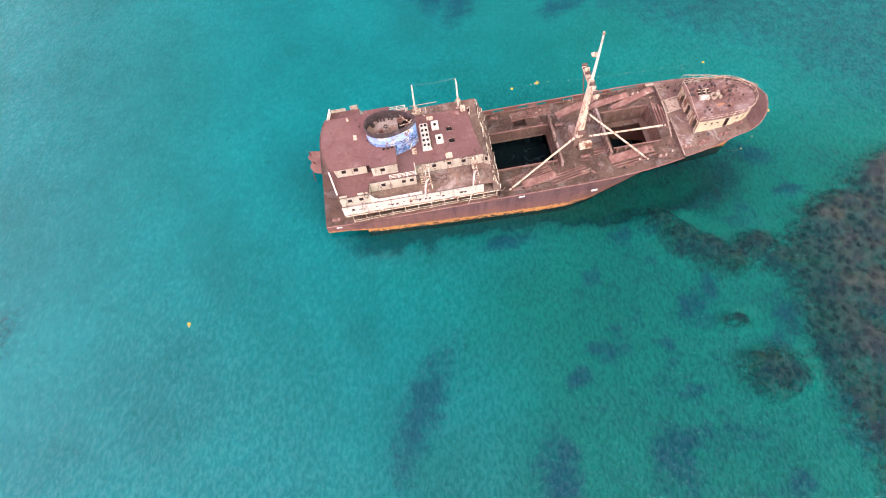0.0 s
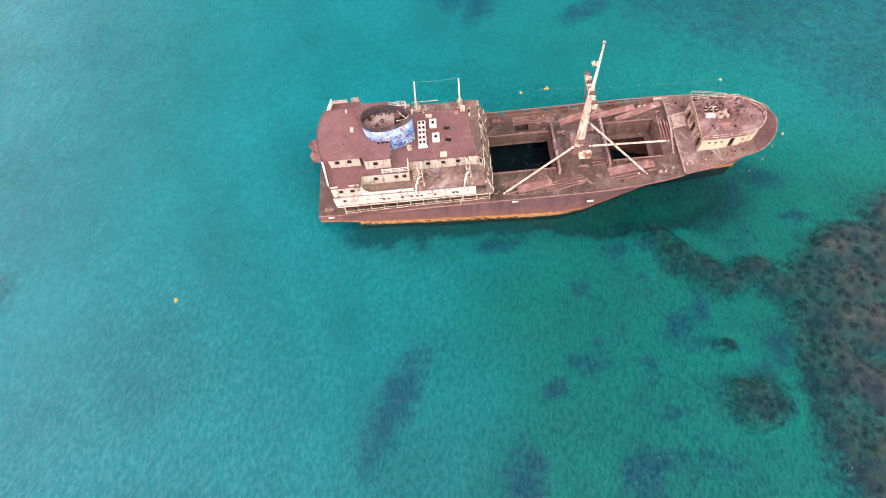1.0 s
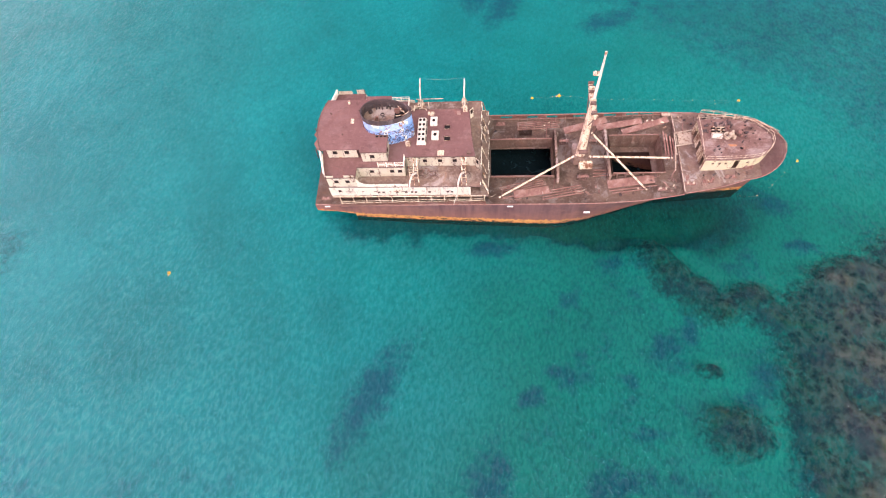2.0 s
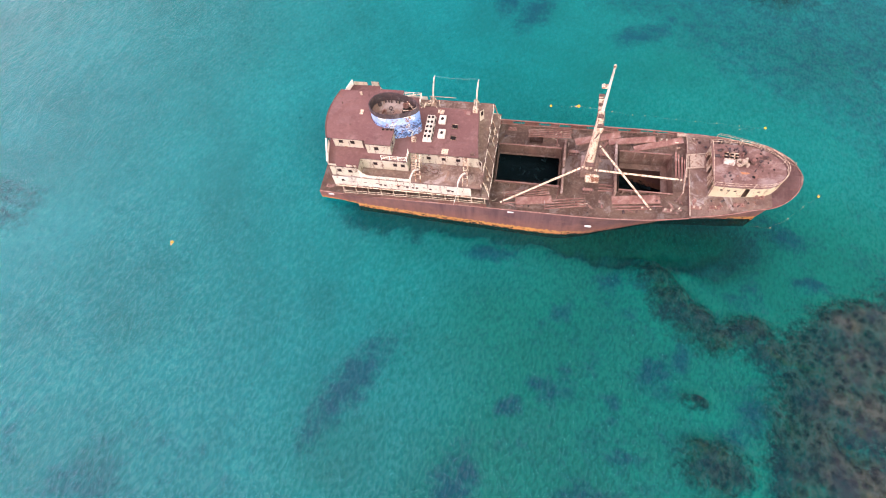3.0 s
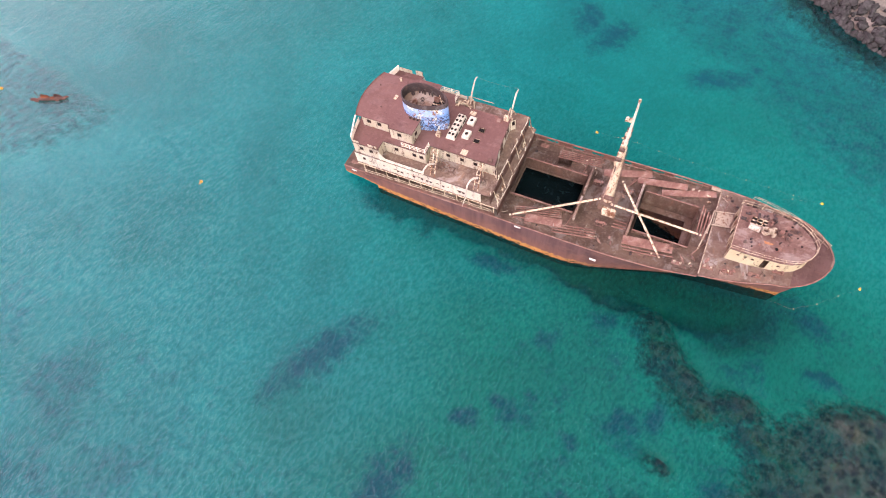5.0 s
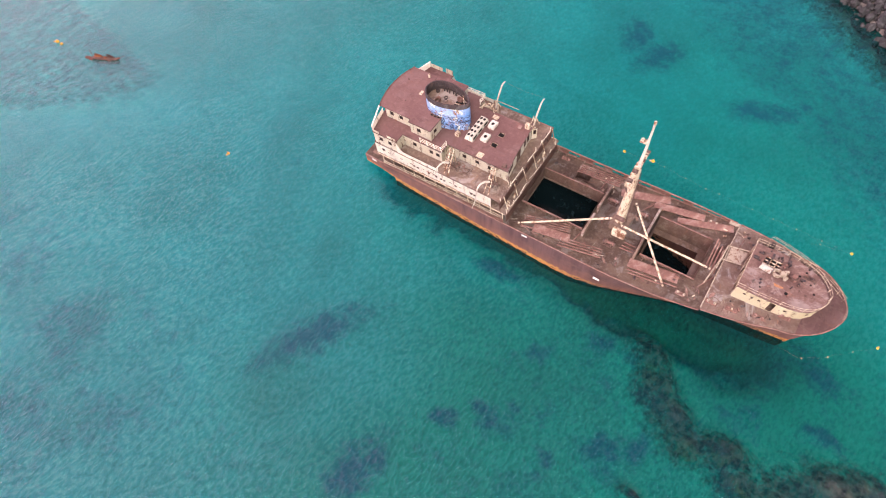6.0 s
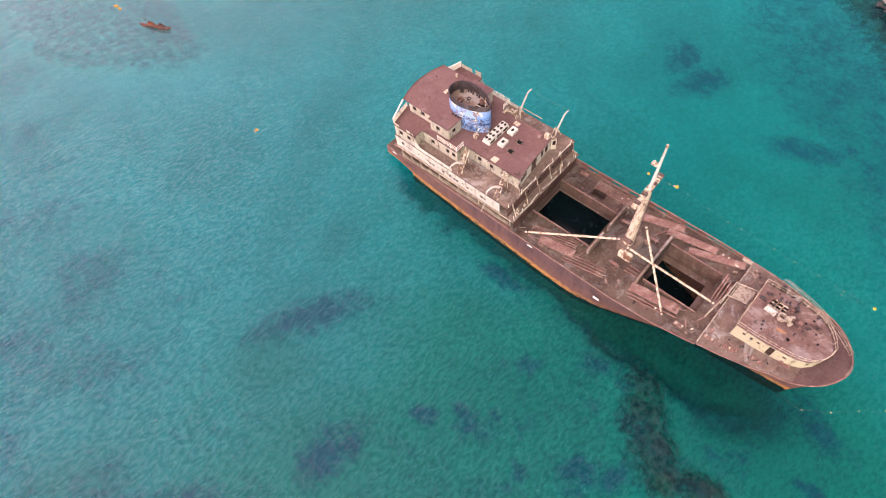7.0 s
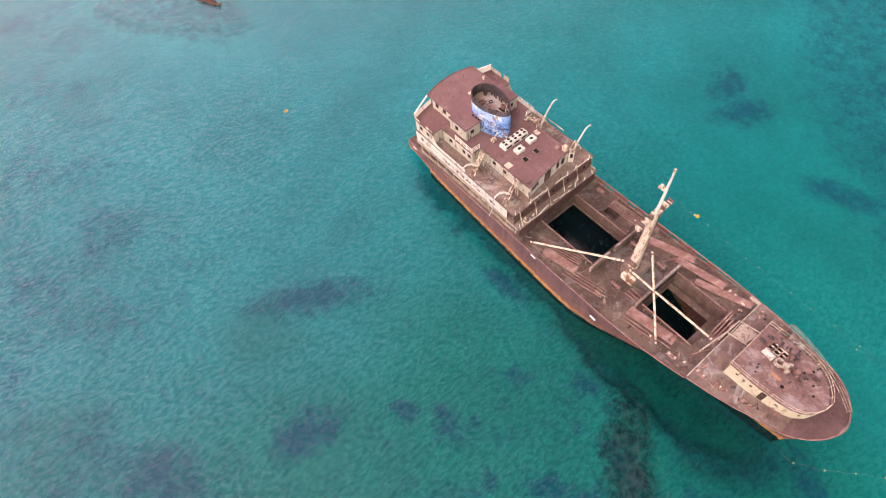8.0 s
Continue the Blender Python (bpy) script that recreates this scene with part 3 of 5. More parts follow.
# white draught marks on the side
for u, w, long in ((6.05, 5.0, 0.95), (18.1, 3.0, 0.95), (-23.3, 4.35, 0.9)):
    bm = bmesh.new()
    box(bm, u - long / 2, u + long / 2, -half(u) - 0.03, -half(u) + 0.1, w - 0.15, w + 0.15)
    part("draught_mark", bm, MARKWHITE, hull, "white painted mark")
# broken plating that juts out aft
bm = bmesh.new()
prism(bm, [(-25.4, 3.0), (-26.6, 3.4), (-27.3, 4.6), (-26.9, 5.8), (-27.6, 6.6), (-27.0, 7.9), (-25.4, 7.6)], 4.5, 4.65)
torn = part("torn_plating", bm, PLATE, hull, "torn rusty deck plating")
for a, b in (((-26.9, 3.6, 4.5), (-27.0, 3.4, 2.2)), ((-27.0, 6.9, 4.6), (-27.2, 7.2, 5.6)), ((-26.4, 5.2, 4.6), (-26.5, 5.0, 5.5))):
    bm = bmesh.new()
    tube(bm, [a, b], 0.09, 6)
    part("bent_stanchion", bm, DARKRUST, torn)

for n, (u0, u1, v0, v1) in enumerate(HATCHES):
    lo, hi = sheer(u0) - (1.45, 2.0)[n], sheer((u0 + u1) / 2) + 0.7
    bm = bmesh.new()
    skin(bm, [(u0, v0), (u1, v0), (u1, v1), (u0, v1), (u0, v0)], lo, hi, (), 0.12)
    coaming = part("hatch_coaming", bm, COAMING, wreck, "rusty steel coaming round an open hold")
    for v in (v0 - 0.1, v1 + 0.1):
        bm = bmesh.new()
        beam(bm, (u0, v, hi), (u1, v, hi), 0.18, 0.1)
        part("coaming_rail", bm, PLATE, coaming)
    for k in range(6):
        u = u0 + (u1 - u0) * (k + 0.5) / 6
        for v in (v0 - 0.25, v1 + 0.25):
            bm = bmesh.new()
            box(bm, u - 0.05, u + 0.05, v - 0.22, v + 0.22, sheer(u), hi - 0.05)
            part("coaming_stay", bm, DECK, coaming)
    # tween deck with a smaller opening, ribs, and the flooded hold under it
    tween = [(u0 + 0.15, v0 + 0.1, u1 - 0.15, v1 - 0.25), (u0 + 0.15, v0 + 0.1, u1 - 1.0, v1 - 1.0)][n]
    a0, c0, a1, c1 = tween
    bm = bmesh.new()
    out = (3.5, 0.3)[n]
    for a, b, c, d in ((u0 - 2, u1 + 0.5, v0 - out, c0), (u0 - 2, u1 + 0.5, c1, v1 + out), (u0 - 2, a0, c0, c1), (a1, u1 + 0.5, c0, c1)):
        box(bm, a, b, c, d, lo - 0.12, lo)
    part("tween_deck", bm, HOLD, wreck, "rusty lower deck inside the hold")
    for k in range(5 if n else 0):
        u = u0 + (u1 - u0) * (k + 0.5) / 5
        bm = bmesh.new()
        box(bm, u - 0.06, u + 0.06, v1 - 0.15, v1 - 0.07, lo, hi - 0.3)
        part("rib", bm, COAMING, coaming)
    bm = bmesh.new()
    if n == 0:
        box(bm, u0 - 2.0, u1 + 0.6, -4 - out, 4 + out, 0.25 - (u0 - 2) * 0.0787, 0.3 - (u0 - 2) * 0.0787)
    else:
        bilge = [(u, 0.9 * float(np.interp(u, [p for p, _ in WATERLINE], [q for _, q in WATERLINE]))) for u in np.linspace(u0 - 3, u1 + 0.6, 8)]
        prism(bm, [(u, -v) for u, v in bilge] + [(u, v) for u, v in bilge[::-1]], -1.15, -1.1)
    part("hold_water", bm, MURK, wreck, "black water sheet in the flooded hold")
    # high beam across the hatch's end, standing proud of the deck
    ue = (13.5, 21.4)[n]
    for vs in ((-4.6, -0.6), (0.5, 5.2)) if n == 0 else ((-4.4, 5.1),):
        bm = bmesh.new()
        box(bm, ue - 0.18, ue + 0.18, vs[0], vs[1], sheer(ue), sheer(ue) + 1.35)
        bmesh.ops.bevel(bm, geom=bm.edges[:], offset=0.04, segments=1, affect="EDGES")
        end_beam = part("hatch_end_beam", bm, DECK, wreck, "rusty deep beam at the end of the hatch")
        for v in np.arange(vs[0] + 0.5, vs[1], 0.9):
            bm = bmesh.new()
            box(bm, ue - 0.3, ue - 0.17, v - 0.05, v + 0.05, sheer(ue), sheer(ue) + 1.3)
            part("web", bm, DARKRUST, end_beam)
# coaming of the small square scuttle
bm = bmesh.new()
u0, u1, v0, v1 = SCUTTLE
skin(bm, [(u0, v0), (u1, v0), (u1, v1), (u0, v1), (u0, v0)], MAIN - 1.2, MAIN + 0.18, (), 0.08)
part("scuttle_coaming", bm, DARKRUST, wreck)
bm = bmesh.new()
box(bm, u0 - 0.2, u1 + 0.2, v0 - 0.2, v1 + 0.3, MAIN - 1.3, MAIN - 1.2)
part("scuttle_floor", bm, DARKRUST, wreck)

# port bulwark with freeing slots and stays
path = [(u, half(u) - 0.05) for u in np.linspace(2.2, 31.6, 20)]
slots = []
for a in (2.5, 6.8, 10.0, 14.5, 19.5, 23.0, 25.2):
    slots.append((a, a + 1.9, 0.4, 0.8))
bm = bmesh.new()
skin(bm, path, 0.0, 1.08, slots, 0.08)
for v in bm.verts:
    v.co.z = sheer(v.co.x) + v.co.z / 1.08 * (fore(v.co.x) + 0.08 - sheer(v.co.x))
bulwark = part("bulwark", bm, PLATE, wreck, "rusty steel bulwark with freeing slots")
for u in np.arange(3, 31.5, 1.55):
    bm = bmesh.new()
    h, y = sheer(u), half(u) - 0.1
    vs = [bm.verts.new((u + d, yy, w)) for d in (-0.04, 0.04) for yy, w in ((y, h), (y - 0.55, h), (y, fore(u) - 0.05))]
    for f in ((0, 1, 2), (3, 5, 4), (0, 3, 4, 1), (1, 4, 5, 2), (2, 5, 3, 0)):
        bm.faces.new([vs[i] for i in f])
    part("bulwark_stay", bm, DECK, bulwark)
bm = bmesh.new()
tube(bm, [(u, v, fore(u) + 0.1) for u, v in path], 0.09, 6)
part("cap_rail", bm, PLATE, bulwark)
bm = bmesh.new()
box(bm, 30.6, 32.0, 7.2, 7.75, fore(31) - 0.1, fore(31) + 0.1)
part("bulwark_end", bm, WORN, bulwark, "pale end plate of the bulwark")

# ---- deckhouse, storey by storey ----


def aft_curve(u, v, bulge, n=9):
    """Points of a deck's rounded after end, from port to starboard."""
    return [(u - bulge * (1 - (2 * k / (n - 1) - 1) ** 2), v - 2 * v * k / (n - 1)) for k in range(n)]


def deck_slab(name, outline, w, label, mat=DECK, thick=0.12):
    bm = bmesh.new()
    prism(bm, outline, w - thick, w)
    return part(name, bm, mat, wreck, label)


promenade = deck_slab("side_deck", aft_curve(-21.6, 8.3, 1.2) + [(2.75, -8.3), (2.75, 8.3)], DECK_1, "rusty narrow side deck")
boat_deck = deck_slab("boat_deck", aft_curve(-21.6, 8.15, 1.2) + [(1.6, -8.2), (1.6, 8.2)], DECK_A, "rust-brown boat deck")
front_edge = [(0.75, -4.5), (0.35, -2.2), (0.1, 0), (-0.1, 2.2), (-0.3, 4.6)]
bridge_deck = deck_slab("bridge_deck", aft_curve(-21.4, 8.1, 1.2) + [(-16.9, -8.1), (-16.9, -6.3), (-9.7, -6.3), (-9.7, -4.5)] + front_edge + [(-9.7, 4.6), (-9.7, 6.3), (-16.9, 6.3), (-16.9, 8.1)], DECK_B, "flat rust-red deck over the cabins", ROOF)
top_roof = deck_slab("funnel_house_roof", aft_curve(-22.0, 4.75, 1.0, 13) + [(-16.1, -4.75), (-16.1, -5.35), (-12.1, -5.35), (-12.1, 5.35), (-16.1, 5.35), (-16.1, 4.75)], TOP, "flat rust-red roof of the funnel house", ROOF)
bm = bmesh.new()
tube(bm, [(u, v, TOP) for u, v in aft_curve(-22.0, 4.75, 1.0, 13)], 0.1, 6)
part("roof_edge", bm, DARKRUST, top_roof)

for ob, w, edge in ((bridge_deck, DECK_B, [(-16.9, -6.3), (-9.7, -6.3), (-9.7, -4.5), *front_edge, (-9.7, 4.6)]), (bridge_deck, DECK_B, aft_curve(-21.4, 8.1, 1.2) + [(-16.9, -8.1), (-16.9, -6.3)]), (boat_deck, DECK_A, [(-9.0, -8.16), (1.6, -8.2), (1.6, 8.2), (-9, 8.16)]), (top_roof, TOP, [(-16.1, -4.75), (-16.1, -5.35), (-12.1, -5.35), (-12.1, -2.5)])):
    bm = bmesh.new()
    tube(bm, [(u, v, w - 0.03) for u, v in edge], 0.075, 6)
    part("deck_edge", bm, DARKRUST, ob)


def house_wall(path, w0, w1, holes=(), mat=CREAM, label="cream-painted steel wall with rust stains", thick=0.12):
    bm = bmesh.new()
    skin(bm, path, w0, w1, holes, thick)
    wall = part("house_wall", bm, mat, wreck, label)
    for s, e, lo, hi in holes:
        u, v, turn = along(path, (s + e) / 2)
        bm = bmesh.new()
        ring_frame(bm, e - s - 0.02, hi - lo - 0.02, 0.035, thick + 0.04, pose(u, v, (lo + hi) / 2, 0, 0, turn))
        frame_part = part("window_frame" if hi - lo < 1.2 else "door_frame", bm, DARKRUST, wall)
        if hi - lo < 1.2:
            # black plate set in the opening paints the dark of the room behind
            bm = bmesh.new()
            box(bm, (s - e) / 2, (e - s) / 2, -0.01, 0.01, (lo - hi) / 2, (hi - lo) / 2, pose(u, v, (lo + hi) / 2, 0, 0, turn))
            part("dark_backing", bm, BLACK, frame_part, "black plate standing in for the dark room inside")
    return wall


def windows(places, sill, size=0.6):
    return [(p - size / 2, p + size / 2, sill, sill + size) for p in places]


a_b, b_t = (DECK_A, DECK_B - 0.12), (DECK_B, TOP - 0.12)
for s in (-1, 1):
    # passage on the main deck, set in under the side deck
    house_wall([(-21.0, s * 6.9), (2.0, s * 6.9)], lambda u: sheer(u), DECK_1 - 0.12, (), DARKRUST, "dark rusty passage wall")
    # white plating above the side deck, with a few ports
    house_wall([(-21.6, s * 8.1), (0.0, s * 8.1)], DECK_1, DECK_A - 0.12, windows((1.6,), DECK_1 + 1.2, 0.4) + [(p, p + 0.34, DECK_1 + 0.85, DECK_1 + 1.1) for p in (7.4, 8.1, 10.2, 11.6, 12.5, 13.1, 15.2, 18.0, 18.6)], WHITE, "white-painted side plating with rust stains")
    # cabins on the boat deck
    house_wall([(-21.4, s * 8.0), (-17, s * 8.0), (-17, s * 6.2), (-9.8, s * 6.2), (-9.8, s * 4.35), (0.7 if s < 0 else -0.35, s * 4.4)], *a_b, windows((1.4, 3.1, 8.4, 11.5, 12.7, 18.2, 20.5, 22.7), DECK_A + 1.05, 0.58))
    # the house round the funnel
    house_wall([(-21.3, s * 4.4), (-16, s * 4.4), (-16, s * 5.2), (-12.25, s * 5.2)], *b_t, windows((1.2, 3.0, 7.7), DECK_B + 0.95, 0.62) + [(4.6, 5.2, DECK_B + 0.1, DECK_B + 1.9)])
house_wall([(-12.25, -5.2), (-12.25, -2.4)], *b_t, windows((1.2,), DECK_B + 0.95, 0.55))
house_wall([(-12.25, 2.4), (-12.25, 5.2)], *b_t, windows((1.6,), DECK_B + 0.95, 0.55))
house_wall([(u + 0.7, v * 0.8) for u, v in aft_curve(-22.0, 5.4, 1.15)], *b_t)
house_wall([(u + 0.2, v) for u, v in aft_curve(-21.4, 8.0, 1.0)], *a_b)
house_wall([(u, v) for u, v in aft_curve(-21.5, 8.05, 1.0)], DECK_1, DECK_A - 0.12, (), WHITE)
house_wall([(u - 0.08, v * 0.97) for u, v in front_edge], *a_b, [(0.5, 0.85, DECK_A + 1.2, DECK_A + 1.9), (1.1, 1.45, DECK_A + 1.2, DECK_A + 1.9), (1.7, 2.05, DECK_A + 1.2, DECK_A + 1.9), (3.6, 4.9, DECK_A + 0.2, DECK_A + 2.0), (6.3, 6.8, DECK_A + 0.9, DECK_A + 1.9), (7.4, 8.0, DECK_A + 0.8, DECK_A + 1.9)], WHITE, "white-painted wheelhouse front")
house_wall([(1.45, -8.1), (1.45, 8.1)], DECK_1, DECK_A - 0.12, windows((1.5, 5, 8, 11, 14.6), DECK_1 + 0.9, 0.55), PLATE, "rust-brown house front")
house_wall([(2.6, -8.0), (2.6, 8.0)], lambda u: sheer(u), DECK_1 - 0.12, (), PLATE, "rust-brown house front")

# rust that has burst out along the seams of the side plating
rng = random.Random(17)
for s in (-1, 1):
    for w, out, lo, hi in ((DECK_1 + 0.1, 8.17, -21, -0.5), (DECK_1 + 1.25, 8.17, -20, -2), (DECK_A + 0.12, 8.17, -16.6, -9.6), (DECK_A + 0.1, 4.47, -9.4, 0.2), (DECK_B + 0.1, 4.47, -21, -16.3), (DECK_A + 2.1, 4.47, -9.4, 0.2)):
        u = lo
        while u < hi:
            l = rng.uniform(0.15, 0.9)
            bm = bmesh.new()
            beam(bm, (u, s * out, w + rng.uniform(-0.03, 0.05)), (min(u + l, hi), s * out, w + rng.uniform(-0.03, 0.05)), 0.03, rng.uniform(0.04, 0.13))
            part("rust_scale", bm, rng.choice((DARKRUST, ORANGE, DARKRUST)), promenade)
            u += l + rng.uniform(0.3, 2.2)

# pillars and rails of the side passage
for s in (-1, 1):
    for u in np.arange(-20.5, 2.4, 2.05):
        bm = bmesh.new()
        tube(bm, [(u, s * 8.12, sheer(u)), (u, s * 8.15, DECK_1 - 0.12)], 0.07, 6)
        part("pillar", bm, MASTPAINT, promenade)
    bm = bmesh.new()
    skin(bm, [(u, s * 8.3) for u in np.linspace(-20.8, 2.3, 16)], lambda u: sheer(u), lambda u: sheer(u) + 0.85, (), 0.08)
    part("side_plating", bm, PLATE, promenade, "rusty plating along the side passage")
    for w in (0.95, 1.45):
        bm = bmesh.new()
        tube(bm, [(u, s * 8.25, sheer(u) + w + 0.06 * math.sin(u * 1.7)) for u in np.linspace(-20.6, 1.9, 24)], 0.05, 5)
        part("side_rail", bm, MASTPAINT, promenade)
    bm = bmesh.new()
    tube(bm, [(u, s * 8.3, DECK_1 + 0.02) for u in np.linspace(-21.4, 2.3, 16)], 0.08, 6)
    part("deck_edge", bm, MASTPAINT, promenade, "pale deck edge moulding")

# white bulwark of the boat deck beside the cabins, sweeping up to the deck above
for s in (-1, 1):
    bm = bmesh.new()
    skin(bm, [(u, s * 8.12) for u in np.linspace(-17.0, -9.3, 14)], DECK_A - 0.1, lambda u: DECK_A + 0.75 + 1.6 * max(0, (-15.6 - u) / 1.4) ** 2, (), 0.08)
    side_bulwark = part("side_bulwark", bm, WHITE, boat_deck, "white bulwark sweeping up at its after end")
    for w in (0.35, 0.7, 1.05):
        bm = bmesh.new()
        tube(bm, [(-13.6, s * 6.25, DECK_B + w), (-11.6, s * 6.27, DECK_B + w - 0.04), (-9.72, s * 6.25, DECK_B + w), (-9.72, s * 4.8, DECK_B + w)], 0.045, 6)
        part("head_rail", bm, CREAM, bridge_deck, "pale pipe rail at the ladder head")
    for a, b in ((-13.6, 6.25), (-12.3, 6.25), (-11.0, 6.25), (-9.72, 6.25), (-9.72, 4.8)):
        bm = bmesh.new()
        tube(bm, [(a, s * b, DECK_B), (a, s * b, DECK_B + 1.1)], 0.05, 6)
        part("stanchion", bm, WHITE, bridge_deck)
    # ladder from the boat deck
    for o in (0.0, 0.6):
        bm = bmesh.new()
        beam(bm, (-9.3 + o, s * 4.9, DECK_B), (-9.1 + o, s * 7.0, DECK_A), 0.06, 0.2)
        ladder = part("ladder_stringer", bm, MASTPAINT, boat_deck)
    for k in range(9):
        bm = bmesh.new()
        t = (k + 0.5) / 9
        box(bm, -9.3 + 0.2 * t, -8.7 + 0.2 * t, s * (4.9 + 2.1 * t) - 0.09, s * (4.9 + 2.1 * t) + 0.09, DECK_B - 2.45 * t - 0.02, DECK_B - 2.45 * t + 0.02)
        part("ladder_tread", bm, MASTPAINT, boat_deck)
    # parapets on the after part of the bridge deck
    edge = aft_curve(-21.4, 8.05, 1.2)
    corner = (edge[-3:] if s < 0 else edge[:3][::-1])
    bm = bmesh.new()
    skin(bm, corner, DECK_B, DECK_B + 1.0, (), 0.07)
    part("parapet", bm, WHITE, bridge_deck, "white parapet plate")
    for a, b, h in ((-21.3, -19.0, 0.75), (-18.3, -17.0, 1.0)) if s > 0 else ((-21.3, -20.2, 0.5), (-18.6, -17.0, 0.55)):
        bm = bmesh.new()
        skin(bm, [(a, s * 8.05), (b, s * 8.05)], DECK_B, DECK_B + h, (), 0.07)
        part("parapet", bm, CREAM, bridge_deck, "rust-stained cream parapet plate")
    bm = bmesh.new()
    beam(bm, (edge[0][0] if s > 0 else edge[-1][0], s * 8.05, DECK_B + 1.05), (-22.1, s * 4.8, TOP - 0.1 if s < 0 else DECK_B + 1.3), 0.16, 0.12)
    part("corner_rail", bm, WHITE, bridge_deck, "white sloping corner rail")

# funnel


def teardrop(cu, n=36):
    """Plan of the funnel: rounded aft, drawn out forward."""
    out = []
    for k in range(n):
        a = 2 * math.pi * k / n
        x = math.cos(a)
        out.append((cu + 3.72 * x, 2.1 * math.sin(a) * (1 - 0.24 * x)))
    return out


def shell(bm, outline, w0, w1, thick):
    """A hollow wall over a closed outline."""
    k = len(outline)
    c = (sum(p[0] for p in outline) / k, sum(p[1] for p in outline) / k)
    inner = [(u + (c[0] - u) * thick / 3.5, v + (c[1] - v) * thick / 2.5) for u, v in outline]
    ring = [[bm.verts.new((u, v, w)) for u, v in o] for o, w in ((outline, w0), (outline, w1), (inner, w1), (inner, w0))]
    for a in range(4):
        for i in range(k):
            bm.faces.new((ring[a][i], ring[a][(i + 1) % k], ring[(a + 1) % 4][(i + 1) % k], ring[(a + 1) % 4][i]))


def ring_of(bm, u, v, r, w0, w1, wall=0.35, n=14):
    shell(bm, [(u + r * math.cos(t), v + r * math.sin(t)) for t in (2 * math.pi * k / n for k in range(n))], w0, w1, wall / r * 2.5)


drop = teardrop(-12.2)
bm = bmesh.new()
shell(bm, drop, DECK_B, 17.35, 0.12)
funnel = part("funnel", bm, FUNNEL, wreck, "wide blue funnel with peeling paint and scrawls")
bm = bmesh.new()
shell(bm, [(-12.2 + (u + 12.2) * 0.962, v * 0.95) for u, v in drop], 16.6, 17.9, 0.06)
part("funnel_lining", bm, SOOT, funnel, "dark rusted lining")
bm = bmesh.new()
shell(bm, [(-12.2 + (u + 12.2) * 1.012, v * 1.012) for u, v in drop], 17.3, 18.15, 0.15)
part("funnel_rim", bm, SOOT, funnel, "sooty black rim band")
bm = bmesh.new()
prism(bm, [(-12.2 + (u + 12.2) * 0.97, v * 0.96) for u, v in drop], 16.55, 16.65)
inner_deck = part("funnel_deck", bm, DECK, funnel, "rusty plate inside the funnel")
for k in range(12):
    u, v = drop[k * 3]
    bm = bmesh.new()
    uu, vv = -12.2 + (u + 12.2) * 0.955, v * 0.95
    box(bm, uu - 0.07, uu + 0.07, vv - 0.07, vv + 0.07, 16.65, 18.0)
    part("funnel_rib", bm, SOOT, funnel)
for u, v, a, b, h in ((-13.6, -0.9, 0.35, 0.75, 0.5), (-12.9, 0.4, 0.3, 0.3, 0.12), (-11.8, -0.9, 0.25, 0.25, 0.15), (-14.7, 0.9, 0.3, 0.3, 0.35), (-10.7, 0.9, 0.45, 0.35, 0.5)):
    bm = bmesh.new()
    shell(bm, [(u + a * math.cos(t), v + b * math.sin(t)) for t in (k * math.pi / 6 for k in range(12))], 16.65, 16.7 + h, 0.6)
    part("exhaust_pipe", bm, SOOT if h < 0.4 else PLATE, inner_deck)
for a, b in (((-10.6, 1.6, 17.2), (-8.9, -0.6, 17.2)), ((-10.9, -1.5, 17.2), (-8.8, 0.6, 17.2)), ((-10.8, -0.3, 17.2), (-8.5, 0.0, 17.2))):
    bm = bmesh.new()
    beam(bm, a, b, 0.11, 0.11)
    part("funnel_strut", bm, EATEN, funnel)
for k, u in enumerate((-13.9, -13.45, -13.0, -12.3, -11.8)):
    bm = bmesh.new()
    tube(bm, [(u, 1.5 + 0.1 * (k % 2), 16.65), (u + 0.05, 1.53, 17.3 + 0.15 * (k % 3))], 0.12, 8)
    part("exhaust_stub", bm, SOOT, inner_deck)
bm = bmesh.new()
ring_of(bm, -12.6, -0.2, 0.32, 16.652, 16.7, 0.06)
part("manhole", bm, SOOT, inner_deck)
# black plate paints the dark of the uptake onto the closed deck
bm = bmesh.new()
box(bm, -11.1, -8.9, -0.85, 0.95, 16.651, 16.67)
part("uptake_opening", bm, BLACK, funnel)

# on the roof aft of the funnel: three oval vents by the front, a pale hatch, pipe stubs
for k in range(3):
    bm = bmesh.new()
    c = (-13.75 + 0.62 * k, -2.45)
    shell(bm, [(c[0] + 0.27 * math.cos(t), c[1] + 0.22 * math.sin(t)) for t in (j * math.pi / 6 for j in range(12))], TOP, TOP + 0.12, 0.35)
    vent = part("roof_vent", bm, DARKRUST, top_roof)
    # the vent's dark inside, as a black disc
    bm = bmesh.new()
    prism(bm, [(c[0] + 0.2 * math.cos(t), c[1] + 0.16 * math.sin(t)) for t in (j * math.pi / 6 for j in range(12))], TOP + 0.005, TOP + 0.03)
    part("vent_mouth", bm, BLACK, vent)
for u, v, r, h in ((-18.6, 4.0, 0.2, 0.5), (-16.1, -0.4, 0.12, 0.4), (-21.2, 2.0, 0.08, 0.3), (-15.9, 1.1, 0.12, 0.5), (-19.0, -2.0, 0.09, 0.2), (-16.9, 2.4, 0.1, 0.35)):
    bm = bmesh.new()
    tube(bm, [(u, v, TOP), (u, v, TOP + h)], r, 10)
    part("pipe_stub", bm, MASTPAINT if r > 0.15 else DARKRUST, top_roof)
bm = bmesh.new()
